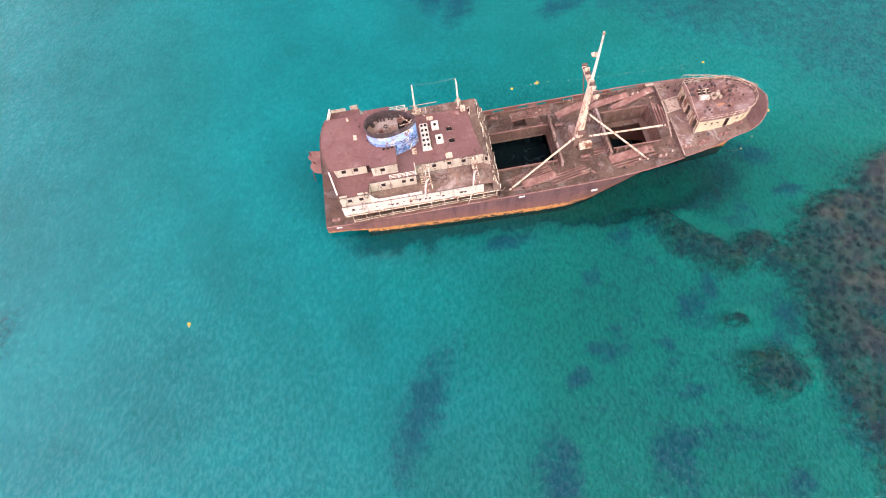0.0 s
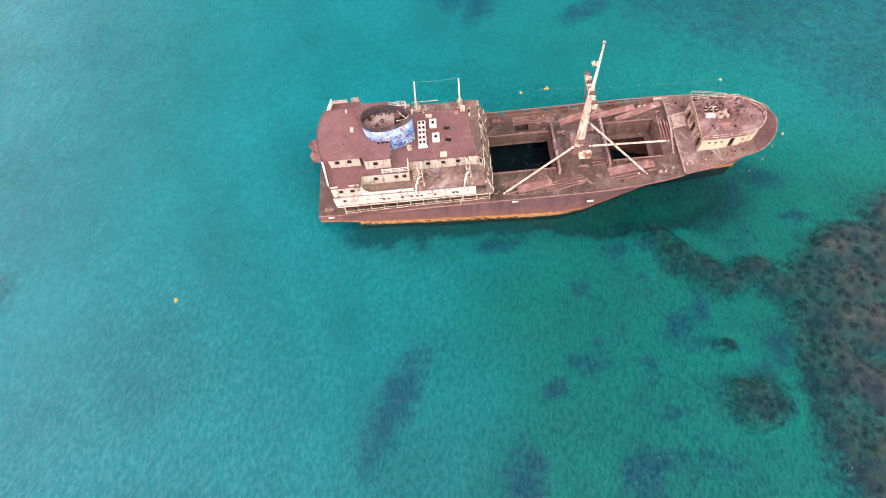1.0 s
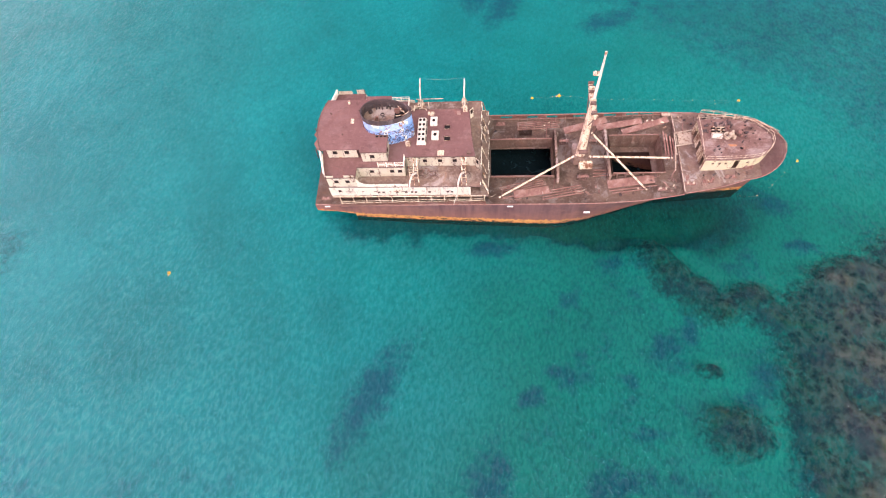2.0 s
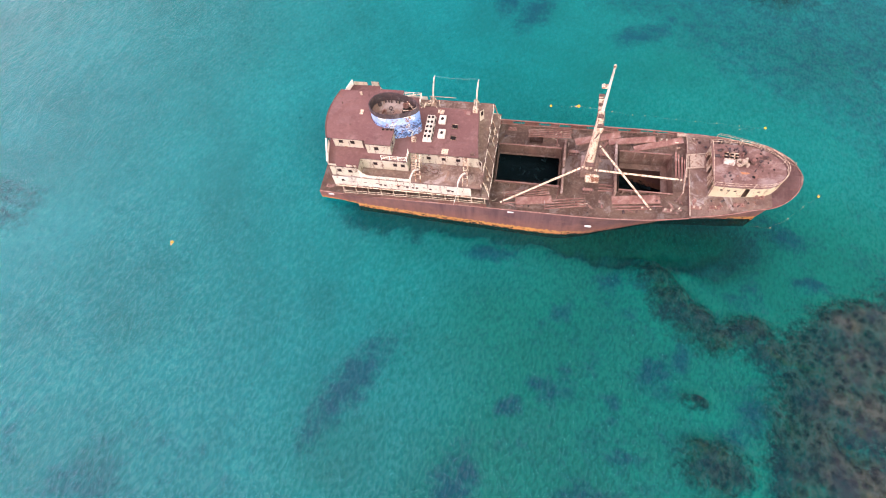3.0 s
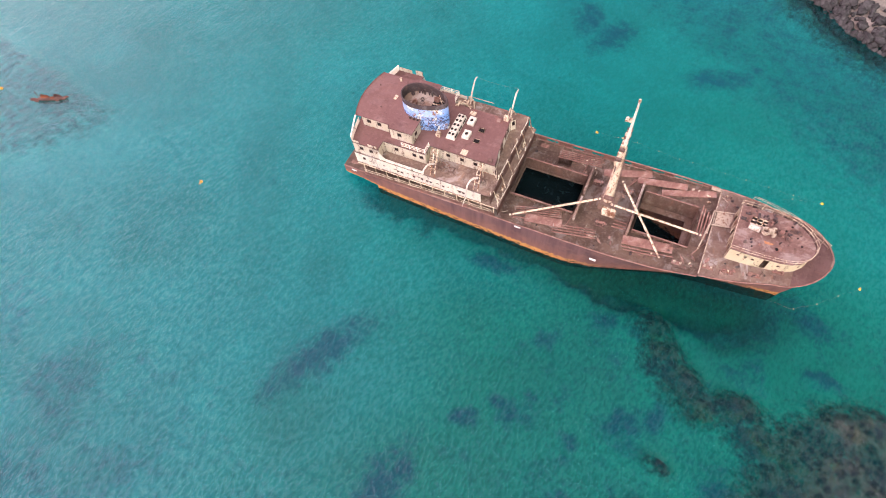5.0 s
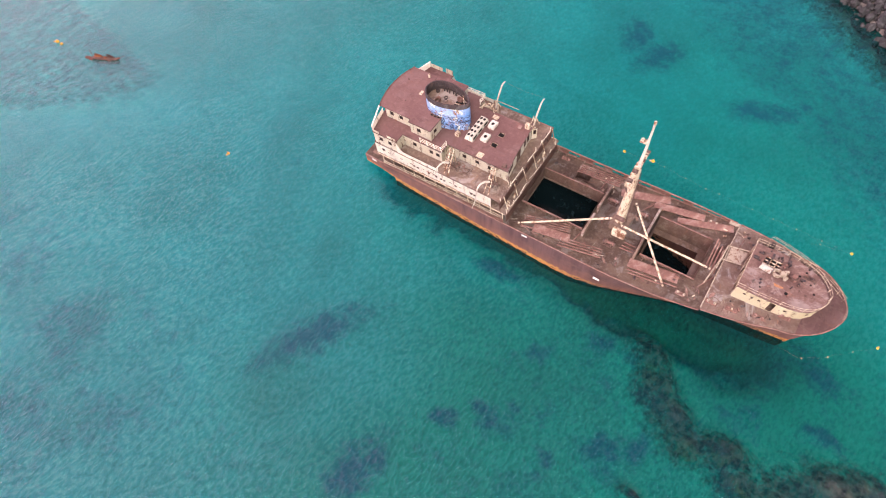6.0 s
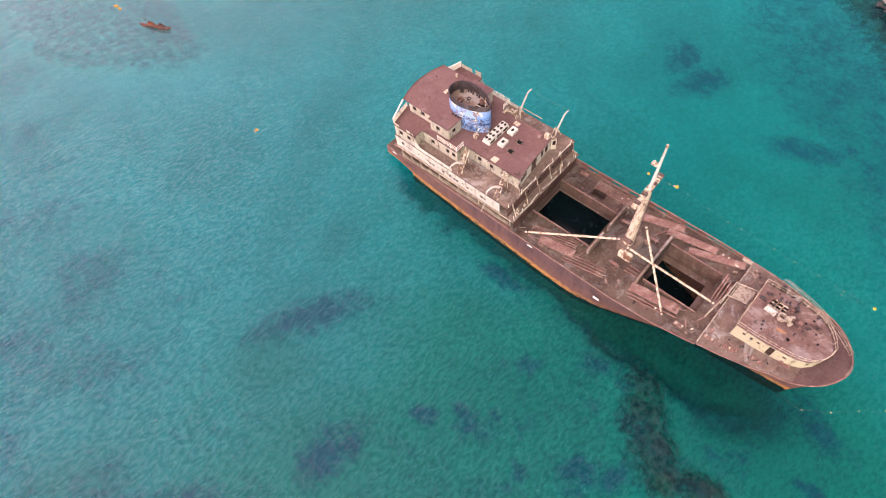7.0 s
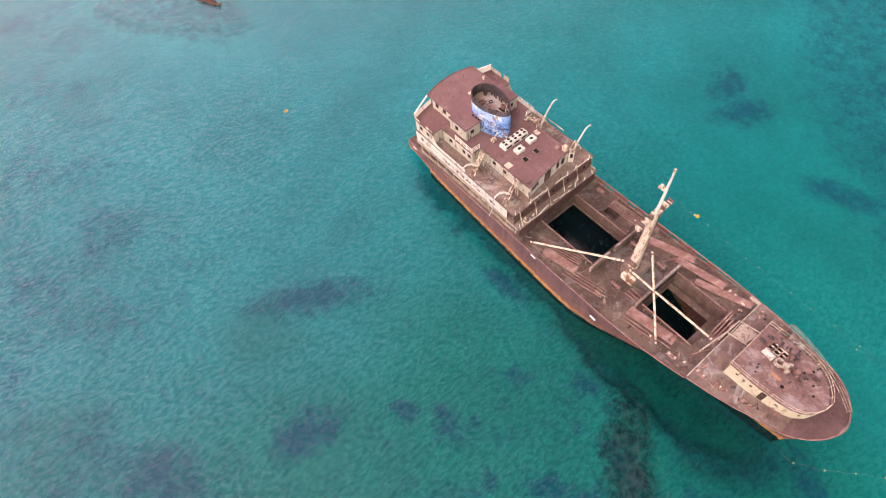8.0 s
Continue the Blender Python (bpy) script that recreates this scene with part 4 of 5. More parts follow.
box(bm, -18.0, -17.5, 0.1, 0.95, TOP, TOP + 0.1)
part("roof_plate", bm, MASTPAINT, top_roof)

# ---- fittings on the wheelhouse deck ----


def skylight():
    """Long engine-room skylight with two rows of round ports."""
    bm = bmesh.new()
    vs = [bm.verts.new(p) for p in ((-8.15, -2.35, DECK_B), (-6.65, -2.35, DECK_B), (-6.65, 2.5, DECK_B), (-8.15, 2.5, DECK_B), (-7.95, -2.2, DECK_B + 0.75), (-6.85, -2.2, DECK_B + 0.75), (-6.85, 2.35, DECK_B + 0.75), (-7.95, 2.35, DECK_B + 0.75))]
    for f in ((0, 3, 2, 1), (4, 5, 6, 7), (0, 1, 5, 4), (1, 2, 6, 5), (2, 3, 7, 6), (3, 0, 4, 7)):
        bm.faces.new([vs[i] for i in f])
    bmesh.ops.bevel(bm, geom=bm.edges[:], offset=0.05, segments=2, affect="EDGES")
    body = part("skylight", bm, DIRTY, bridge_deck, "white engine-room skylight with round ports")
    for i in range(5):
        for u in (-7.68, -7.12):
            bm = bmesh.new()
            v = -1.75 + 0.92 * i
            prism(bm, [(u + 0.2 * math.cos(t), v + 0.26 * math.sin(t)) for t in (j * math.pi / 6 for j in range(12))], DECK_B + 0.7, DECK_B + 0.765)
            part("port", bm, BLACK, body)
    for i in range(3):
        bm = bmesh.new()
        v = -1.5 + 1.5 * i
        box(bm, -6.74, -6.66, v - 0.5, v + 0.5, DECK_B + 0.2, DECK_B + 0.5)
        part("side_louvre", bm, BLACK, body)


skylight()
for u, v in ((-5.65, 1.95), (-5.35, -0.75)):
    bm = bmesh.new()
    box(bm, u - 0.55, u + 0.55, v - 0.75, v + 0.75, DECK_B, DECK_B + 0.55)
    bmesh.ops.bevel(bm, geom=bm.edges[:], offset=0.06, segments=2, affect="EDGES")
    hatch = part("vent_box", bm, DIRTY, bridge_deck, "white ventilator box with a dark mouth")
    # black disc in place of the shaded vent mouth
    bm = bmesh.new()
    prism(bm, [(u + 0.25 * math.cos(t), v + 0.3 * math.sin(t)) for t in (j * math.pi / 4 + 0.4 for j in range(8))], DECK_B + 0.5, DECK_B + 0.565)
    part("vent_mouth", bm, BLACK, hatch)
for u, v in ((-3.6, 1.0), (-3.55, -1.2)):
    bm = bmesh.new()
    skin(bm, [(u - 0.45, v - 0.38), (u + 0.45, v - 0.38), (u + 0.45, v + 0.38), (u - 0.45, v + 0.38), (u - 0.45, v - 0.38)], DECK_B, DECK_B + 0.14, (), 0.07)
    rim = part("skylight_rim", bm, MASTPAINT, bridge_deck, "open square light with a rusty rim")
    # shade below the open light, painted as a black sheet on the deck
    bm = bmesh.new()
    box(bm, u - 0.4, u + 0.4, v - 0.33, v + 0.33, DECK_B + 0.004, DECK_B + 0.02)
    part("opening", bm, BLACK, rim)
for u, v, a, b, h, mat in ((-9.4, -2.2, 0.35, 0.35, 0.55, MASTPAINT), (-4.4, -3.8, 0.5, 0.5, 0.06, MASTPAINT), (-0.9, 4.2, 0.35, 0.3, 0.9, MASTPAINT), (-1.9, 3.7, 0.3, 0.3, 0.3, PLATE), (-6.2, 3.7, 0.5, 0.4, 0.05, MASTPAINT), (-0.2, -3.9, 0.3, 0.25, 0.4, DARKRUST)):
    bm = bmesh.new()
    box(bm, u - a, u + a, v - b, v + b, DECK_B, DECK_B + h)
    bmesh.ops.bevel(bm, geom=bm.edges[:], offset=0.03, segments=1, affect="EDGES")
    part("deck_box", bm, mat, bridge_deck, "small pale steel box" if mat is MASTPAINT else "")
# toppled cowl and frames beside the funnel
for u, v in ((-8.8, 4.3), (-7.6, 4.9)):
    bm = bmesh.new()
    ringpts = [(u + 0.15 * math.sin(t), v + 0.42 * math.cos(t), DECK_B + 0.65 + 0.42 * math.sin(t)) for t in (k * math.pi / 6 for k in range(13))]
    tube(bm, ringpts, 0.11, 6)
    part("cowl_ring", bm, MASTPAINT, bridge_deck, "pale ring of a broken ventilator cowl")
for a, b in (((-9.5, 4.2, DECK_B), (-8.0, 4.9, DECK_B + 1.1)), ((-8.0, 4.9, DECK_B + 1.1), (-6.9, 4.4, DECK_B)), ((-9.3, 4.6, DECK_B + 0.6), (-7.0, 4.7, DECK_B + 0.6)), ((-6.6, 5.0, DECK_A), (-6.6, 5.0, DECK_B + 1.2))):
    bm = bmesh.new()
    tube(bm, [a, b], 0.07, 6)
    part("broken_pipe", bm, MASTPAINT, bridge_deck)
# wing wall with an open frame at the bridge front
for s in (-1, 1):
    house_wall([(0.75 if s < 0 else -0.3, s * 4.5), (1.35 if s < 0 else 0.3, s * 5.1)], DECK_A, DECK_B - 0.3, [(0.25, 0.65, DECK_A + 1.1, DECK_A + 1.9)], CREAM)

# ---- boat deck fittings ----


def davit(u, s, reach, high, lean=0.0):
    """Boat davit: a braced trestle and a curved arm that hooks outboard."""
    bm = bmesh.new()
    pts = [(u, s * 6.9, DECK_A + 0.4), (u + lean * 0.3, s * 7.5, DECK_A + high * 0.5), (u + lean * 0.6, s * 8.4, DECK_A + high - 0.6)]
    for k in range(1, 8):
        a = math.pi * 0.72 * k / 7
        pts.append((u + lean, s * (8.4 + reach * 0.5 * (1 - math.cos(a))), DECK_A + high - 0.6 + 0.6 * math.sin(a)))
    tube(bm, pts, 0.13, 8, 0.09)
    arm = part("davit", bm, DIRTY, boat_deck, "white curved boat davit streaked with rust")
    for d in (-0.45, 0.45):
        bm = bmesh.new()
        beam(bm, (u + d, s * 7.9, DECK_A), (u + d * 0.3, s * 6.9, DECK_A + 2.2), 0.12, 0.16)
        part("trestle_leg", bm, MASTPAINT, arm)
        bm = bmesh.new()
        beam(bm, (u + d, s * 5.6, DECK_A), (u + d * 0.3, s * 6.9, DECK_A + 2.0), 0.1, 0.14)
        part("trestle_leg", bm, MASTPAINT, arm)
    for w in (0.7, 1.4):
        bm = bmesh.new()
        beam(bm, (u - 0.45, s * (7.9 - 0.45 * w), DECK_A + w), (u + 0.45, s * (7.9 - 0.45 * w), DECK_A + w), 0.08, 0.1)
        part("brace", bm, MASTPAINT, arm)
    bm = bmesh.new()
    box(bm, u - 0.5, u + 0.5, s * 6.3 - 0.3, s * 6.3 + 0.3, DECK_A, DECK_A + 0.5)
    part("davit_winch", bm, MASTPAINT, arm)
    return pts[-1]


tip1 = davit(-8.2, 1, 1.6, 4.0, 0.1)
tip2 = davit(-1.2, 1, 1.6, 3.7, 0.1)


def fallen_davit(u, hanging):
    """Starboard davit: a laddered leg that leans inboard, and an arm bent down over the side."""
    top, foot = Vector((u, -5.5, DECK_A + 3.4)), Vector((u + 0.1, -7.95, DECK_A + 0.3))
    bm = bmesh.new()
    tube(bm, [foot.lerp(top, 0.45), (u - 0.25, -7.55, DECK_A + 2.35), (u - 0.45, -8.3, DECK_A + 2.6), (u - 0.65, -8.9, DECK_A + 2.25), (u - 0.75, -9.2, DECK_A + 1.3)], 0.17, 8, 0.11)
    arm = part("davit", bm, DIRTY, boat_deck, "white boat davit bent down over the side")
    for d in (-0.22, 0.22):
        bm = bmesh.new()
        beam(bm, foot + Vector((d * 1.6, 0, -0.3)), top + Vector((d, 0, 0)), 0.12, 0.18)
        part("trestle_leg", bm, EATEN, arm)
        bm = bmesh.new()
        beam(bm, top + Vector((d, 0, -0.05)), (u + d, -5.25, DECK_A), 0.09, 0.12)
        part("trestle_leg", bm, MASTPAINT, arm)
    for k in range(6):
        c = foot.lerp(top, (k + 0.7) / 6.6)
        bm = bmesh.new()
        beam(bm, c - Vector((0.28, 0, 0)), c + Vector((0.28, 0, 0)), 0.1, 0.1)
        part("brace", bm, MASTPAINT if k % 2 else DARKRUST, arm)
    for d in (-0.35, 0.3):
        bm = bmesh.new()
        tube(bm, [top + Vector((d, 0.1, 0.05)), top + Vector((d + 0.1, -0.25, 0.3)), top + Vector((d + 0.25, -0.5, 0.1))], 0.1, 8)
        part("sheave", bm, EATEN, arm)
    bm = bmesh.new()
    box(bm, u - 0.4, u + 0.4, -6.6, -6.1, DECK_A, DECK_A + 0.45)
    bmesh.ops.bevel(bm, geom=bm.edges[:], offset=0.06, segments=1, affect="EDGES")
    part("davit_winch", bm, DARKRUST, arm)
    if hanging:
        bm = bmesh.new()
        tube(bm, [(u - 0.75, -9.2, DECK_A + 1.3), (u - 1.0, -9.1, DECK_A - 0.8), (u - 1.6, -9.3, DECK_A - 3.2)], 0.06, 6)
        part("hanging_pipe", bm, DIRTY, arm)


fallen_davit(-8.1, False)
fallen_davit(-1.0, True)
bm = bmesh.new()
tube(bm, [(tip1[0] + (tip2[0] - tip1[0]) * t, tip1[1] + (tip2[1] - tip1[1]) * t, tip1[2] - 0.1 - 0.25 * math.sin(math.pi * t)) for t in np.linspace(0, 1, 10)], 0.012, 4)
part("span_wire", bm, ROPE, boat_deck, "thin wire between two davits")
# what is left of the rails at the front of the decks
rng = random.Random(4)
for w, ue, step in ((DECK_A, 1.55, 1.5), (DECK_1, 2.65, 1.9)):
    for v in np.arange(-7.9, 8.0, step):
        h = rng.uniform(0.7, 1.35)
        bm = bmesh.new()
        tube(bm, [(ue, v, w), (ue + rng.uniform(-0.1, 0.2), v + rng.uniform(-0.15, 0.15), w + h)], 0.06, 6)
        part("rail_stump", bm, CREAM if rng.random() < 0.6 else DARKRUST, boat_deck if w == DECK_A else promenade)
    for k in range(4):
        v = rng.uniform(-7.5, 4.5)
        bm = bmesh.new()
        tube(bm, [(ue, v, w + rng.uniform(0.2, 1.0)), (ue + 0.1, v + 1.5, w + rng.uniform(0.3, 1.0)), (ue + 0.15, v + rng.uniform(2, 3.4), w + rng.uniform(0.2, 1.0))], 0.045, 5)
        part("broken_rail", bm, CREAM, boat_deck if w == DECK_A else promenade)
# pale posts before the house front, and torn plate that has come down on the ledge
for v in np.arange(-7.2, 8.0, 2.9):
    bm = bmesh.new()
    tube(bm, [(2.45, v, DECK_1), (1.75, v + rng.uniform(-0.2, 0.2), DECK_A + 0.5)], 0.075, 6)
    part("front_post", bm, EATEN, promenade, "pale rust-eaten post")
for v, l, wide, lift in ((-6.4, 1.1, 0.4, 0.3), (-4.6, 0.9, 0.3, 0.2), (2.9, 0.8, 0.25, 0.2), (4.4, 1.0, 0.3, 0.25)):
    bm = bmesh.new()
    box(bm, -wide / 2, wide / 2, -l / 2, l / 2, 0, 0.06, Matrix.Translation((2.05, v, DECK_1 + lift * 0.5)) @ pose(0, 0, 0, math.degrees(math.asin(lift / l)), 12, 14 * v % 40))
    bmesh.ops.bevel(bm, geom=bm.edges[:], offset=0.02, segments=1, affect="EDGES")
    part("fallen_plate", bm, EATEN, promenade, "pale torn plate")
# what is left of the port side rail of the boat deck
for w, end, mat in ((0.1, 1.4, PLATE), (0.9, -4.6, MASTPAINT)):
    bm = bmesh.new()
    tube(bm, [(u, 8.1, DECK_A + w) for u in np.linspace(-9, end, 8)], 0.05, 6)
    part("deck_edge" if w < 0.5 else "side_rail", bm, mat, boat_deck)

# ---- forecastle house ----
plan = [(34.5, -4.0), (36.5, -4.05), (38, -4.05), (39.4, -3.95), (40.8, -3.85), (42.0, -3.6), (43.0, -3.1), (43.8, -2.3), (44.3, -1.2), (44.4, 0), (43.9, 1.0), (43.3, 1.8), (42.5, 2.45), (41.6, 2.9), (40.5, 3.25), (39.2, 3.45), (38, 3.5), (36.5, 3.5), (34.5, 3.45)]
bm = bmesh.new()
skin(bm, plan, lambda u: fore(u), BOWTOP - 0.1, windows((1.25, 2.2, 3.1), BOWTOP - 1.1, 0.34) + windows((6.25, 8.8), BOWTOP - 1.1, 0.34) + [(4.3, 5.0, BOWTOP - 2.3, BOWTOP - 0.3)], 0.14)
bow_wall = part("forecastle_wall", bm, IVORY, wreck, "cream-painted curved wall with round ports and an open doorway")
bm = bmesh.new()
skin(bm, [(34.45, 3.45), (34.45, -4.0)], lambda u: fore(u), BOWTOP - 0.1, [(1.0, 1.8, fore(34.5) + 0.1, BOWTOP - 0.5), (3.4, 4.2, fore(34.5) + 0.1, BOWTOP - 0.5), (6.2, 7.0, fore(34.5) + 0.1, BOWTOP - 0.5)], 0.12)
part("forecastle_bulkhead", bm, EATEN, wreck, "rust-eaten cream bulkhead with open doors")
bm = bmesh.new()
prism(bm, [(39.2 + (u - 39.2) * 1.012, v * 1.012) for u, v in plan], BOWTOP - 0.1, BOWTOP)
bow_roof = part("forecastle_roof", bm, BOWROOF, wreck, "rust-red roof of the forecastle house")
run = [0.0]
for a, b in zip(plan, plan[1:]):
    run.append(run[-1] + math.dist(a, b))
for w in (0.5, 1.0):
    bm = bmesh.new()
    tube(bm, [(39.2 + (u - 39.2) * 1.02, v * 1.02, BOWTOP + w + 0.05 * math.sin(u * 2)) for u, v in plan], 0.028, 5)
    part("roof_rail", bm, MASTPAINT, bow_roof, "pale bent pipe rail")
for k in range(19):
    at = run[-1] * k / 18
    u, v = float(np.interp(at, run, [p[0] for p in plan])), float(np.interp(at, run, [p[1] for p in plan]))
    bm = bmesh.new()
    tube(bm, [(39.2 + (u - 39.2) * 1.02, v * 1.02, BOWTOP), (39.2 + (u - 39.2) * 1.03, v * 1.03, BOWTOP + 1.02)], 0.03, 5)
    part("stanchion", bm, MASTPAINT, bow_roof)
bm = bmesh.new()
tube(bm, [(34.4, 3.45, BOWTOP + 0.95), (34.4, 0.5, BOWTOP + 0.9), (34.4, -4.0, BOWTOP + 0.15)], 0.03, 5)
part("roof_rail", bm, MASTPAINT, bow_roof)

# windlass and wreckage on the forecastle roof


bm = bmesh.new()
tube(bm, [(35.9, 0.15, BOWTOP + 0.4), (37.3, -0.05, BOWTOP + 0.4)], 0.42, 14)
windlass = part("windlass", bm, GREYPAINT, bow_roof, "seized grey windlass drum with a pale ring gear")
bm = bmesh.new()
ring_of(bm, 38.0, -0.1, 0.55, BOWTOP + 0.35, BOWTOP + 0.85, 0.2)
part("ring_gear", bm, WORN, windlass, "pale ring gear")
for u, v, a, b, h, turn in ((38.75, 0.25, 0.3, 0.34, 0.8, 12), (39.15, -0.15, 0.22, 0.3, 0.55, -20), (39.0, 0.75, 0.3, 0.2, 0.6, 35)):
    bm = bmesh.new()
    box(bm, -a, a, -b, b, 0, h, Matrix.Translation((u, v, BOWTOP)) @ pose(0, 0, 0, 0, 0, turn))
    bmesh.ops.bevel(bm, geom=bm.edges[:], offset=0.09, segments=2, affect="EDGES")
    part("windlass_bed", bm, WORN, windlass)
bm = bmesh.new()
ring_of(bm, 40.0, 0.55, 0.5, BOWTOP, BOWTOP + 0.45, 0.3)
capstan = part("capstan", bm, DARKRUST, bow_roof, "dark rusted capstan bed")
bm = bmesh.new()
tube(bm, [(40.0, 0.55, BOWTOP), (40.0, 0.55, BOWTOP + 0.7)], 0.22, 10, 0.3)
part("capstan_drum", bm, PLATE, capstan)
# open skylight with bars beside the windlass, its dark inside painted as a black plate
bm = bmesh.new()
prism(bm, [(36.0, 0.9), (38.1, 0.75), (38.2, 1.85), (36.2, 2.0)], BOWTOP + 0.004, BOWTOP + 0.02)
grating = part("roof_opening", bm, BLACK, bow_roof, "black plate for a dark opening in the roof, barred with pale frames")
for a, b in (((36.0, 0.9), (38.1, 0.75)), ((36.1, 1.45), (38.15, 1.3)), ((36.2, 2.0), (38.2, 1.85)), ((36.75, 0.85), (36.9, 1.95)), ((37.45, 0.8), (37.6, 1.9))):
    bm = bmesh.new()
    beam(bm, (*a, BOWTOP + 0.1), (*b, BOWTOP + 0.1), 0.12, 0.12)
    part("frame_bar", bm, EATEN, grating)
# thin rust stains that stand as scale on the plate
for u, v, a, b, mat in ((38.7, -1.45, 0.75, 0.35, ORANGE), (41.9, 1.6, 1.0, 0.7, DARKRUST), (40.9, 1.9, 0.7, 0.5, PLATE), (36.1, 2.6, 0.6, 0.3, DARKRUST)):
    bm = bmesh.new()
    prism(bm, [(u + a * math.cos(t) * (0.75 + 0.25 * math.sin(3 * t + u)), v + b * math.sin(t) * (0.75 + 0.25 * math.cos(2 * t))) for t in (2 * math.pi * k / 18 for k in range(18))], BOWTOP + 0.003, BOWTOP + 0.012)
    part("rust_scale", bm, mat, bow_roof, "flaking rust scale")
for u, v, a, b, h in ((40.9, -0.2, 0.2, 0.14, 0.2), (41.1, 0.75, 0.28, 0.2, 0.3), (35.1, 1.2, 0.35, 0.2, 0.35), (38.9, 2.5, 0.2, 0.25, 0.45), (42.0, -1.1, 0.16, 0.16, 0.12), (36.9, 2.5, 0.14, 0.3, 0.3), (35.5, 2.2, 0.3, 0.12, 0.25)):
    bm = bmesh.new()
    box(bm, u - a, u + a, v - b, v + b, BOWTOP, BOWTOP + h)
    bmesh.ops.bevel(bm, geom=bm.edges[:], offset=0.05, segments=1, affect="EDGES")
    part("deck_fitting", bm, SOOT if h > 0.22 else DARKRUST, bow_roof)
rng = random.Random(11)
for k in range(44):
    u, v = rng.uniform(35.0, 43.0), rng.uniform(-0.6, 3.1)
    if rng.random() < 0.22:
        v = rng.uniform(-3.2, -0.4)
    if math.hypot(u - 38, v) < 1.0 or (u > 41.5 and abs(v) > 2.6):
        continue
    bm = bmesh.new()
    r, h = rng.uniform(0.05, 0.17), rng.uniform(0.1, 0.6)
    tube(bm, [(u, v, BOWTOP), (u + rng.uniform(-0.1, 0.1), v + rng.uniform(-0.1, 0.1), BOWTOP + h)], r, 8)
    part("pipe_stub", bm, rng.choice((SOOT, DARKRUST, SOOT, PLATE)), bow_roof)
# holes drawn as black discs on the roof, their shade in the colour
for u, v, r in ((39.9, -2.0, 0.22), (42.8, -0.4, 0.15), (36.9, -2.7, 0.12), (41.2, 2.2, 0.16), (40.6, 1.3, 0.14), (42.1, 0.7, 0.13)):
    bm = bmesh.new()
    prism(bm, [(u + r * math.cos(t), v + r * math.sin(t)) for t in (k * math.pi / 6 for k in range(12))], BOWTOP + 0.004, BOWTOP + 0.03)
    part("roof_hole", bm, BLACK, bow_roof)

# rails round the port bow, one hanging outboard
outer = [(36.2, 6.85), (38, 6.4), (39.6, 5.85), (41, 5.3), (42.4, 4.65), (43.5, 4.0), (44.6, 3.25), (45.6, 2.45), (46.4, 1.7)]
for w, out, lo, hi in ((0.55, 0.0, 0, 9), (1.05, 0.0, 0, 9), (0.9, 0.55, 0, 5), (0.75, 0.6, 5, 9)):
    bm = bmesh.new()
    tube(bm, [(u + out * 0.5, v + out * 0.6, fore(u) + w) for u, v in outer[lo:hi]], 0.028, 5)
    part("bow_rail", bm, MASTPAINT, fore_deck, "thin pale bow rail")
for u, v in outer:
    bm = bmesh.new()
    tube(bm, [(u, v - 0.05, fore(u)), (u + 0.05, v + 0.05, fore(u) + 1.08)], 0.03, 5)
    part("stanchion", bm, MASTPAINT, fore_deck)
for s in (1,):
    bm = bmesh.new()
    box(bm, 36.4, 37.0, 5.6, 6.1, fore(36) + 0.05, fore(36) + 1.0)
    part("fairlead", bm, SOOT, fore_deck, "dark fairlead roller")


def bitts(u, v, h, turn=0.0, size=0.17):
    """A pair of mooring posts on a bed plate."""
    base = None
    bm = bmesh.new()
    box(bm, u - 0.75, u + 0.75, v - 0.3, v + 0.3, h, h + 0.1)
    base = part("bitts", bm, PLATE, fore_deck if u > 32 else main_deck, "pair of rusty mooring bitts")
    for d in (-0.42, 0.42):
        bm = bmesh.new()
        tube(bm, [(u + d, v, h + 0.1), (u + d, v, h + 0.45)], size, 10)
        bmesh.ops.bevel(bm, geom=bm.edges[:], offset=0.02, segments=1, affect="EDGES")
        part("post", bm, PLATE if u > 34 or u < 10 else WORN, base)


for u, v in ((29.1, -6.4), (32.9, -6.1), (38.6, -5.3), (4.7, 7.4), (28.7, 6.6), (-23.6, -6.6), (35.4, -5.9), (41.3, -3.9)):
    bitts(u, v, (fore(u) + crown(u, v) if u > 32 else sheer(u)))

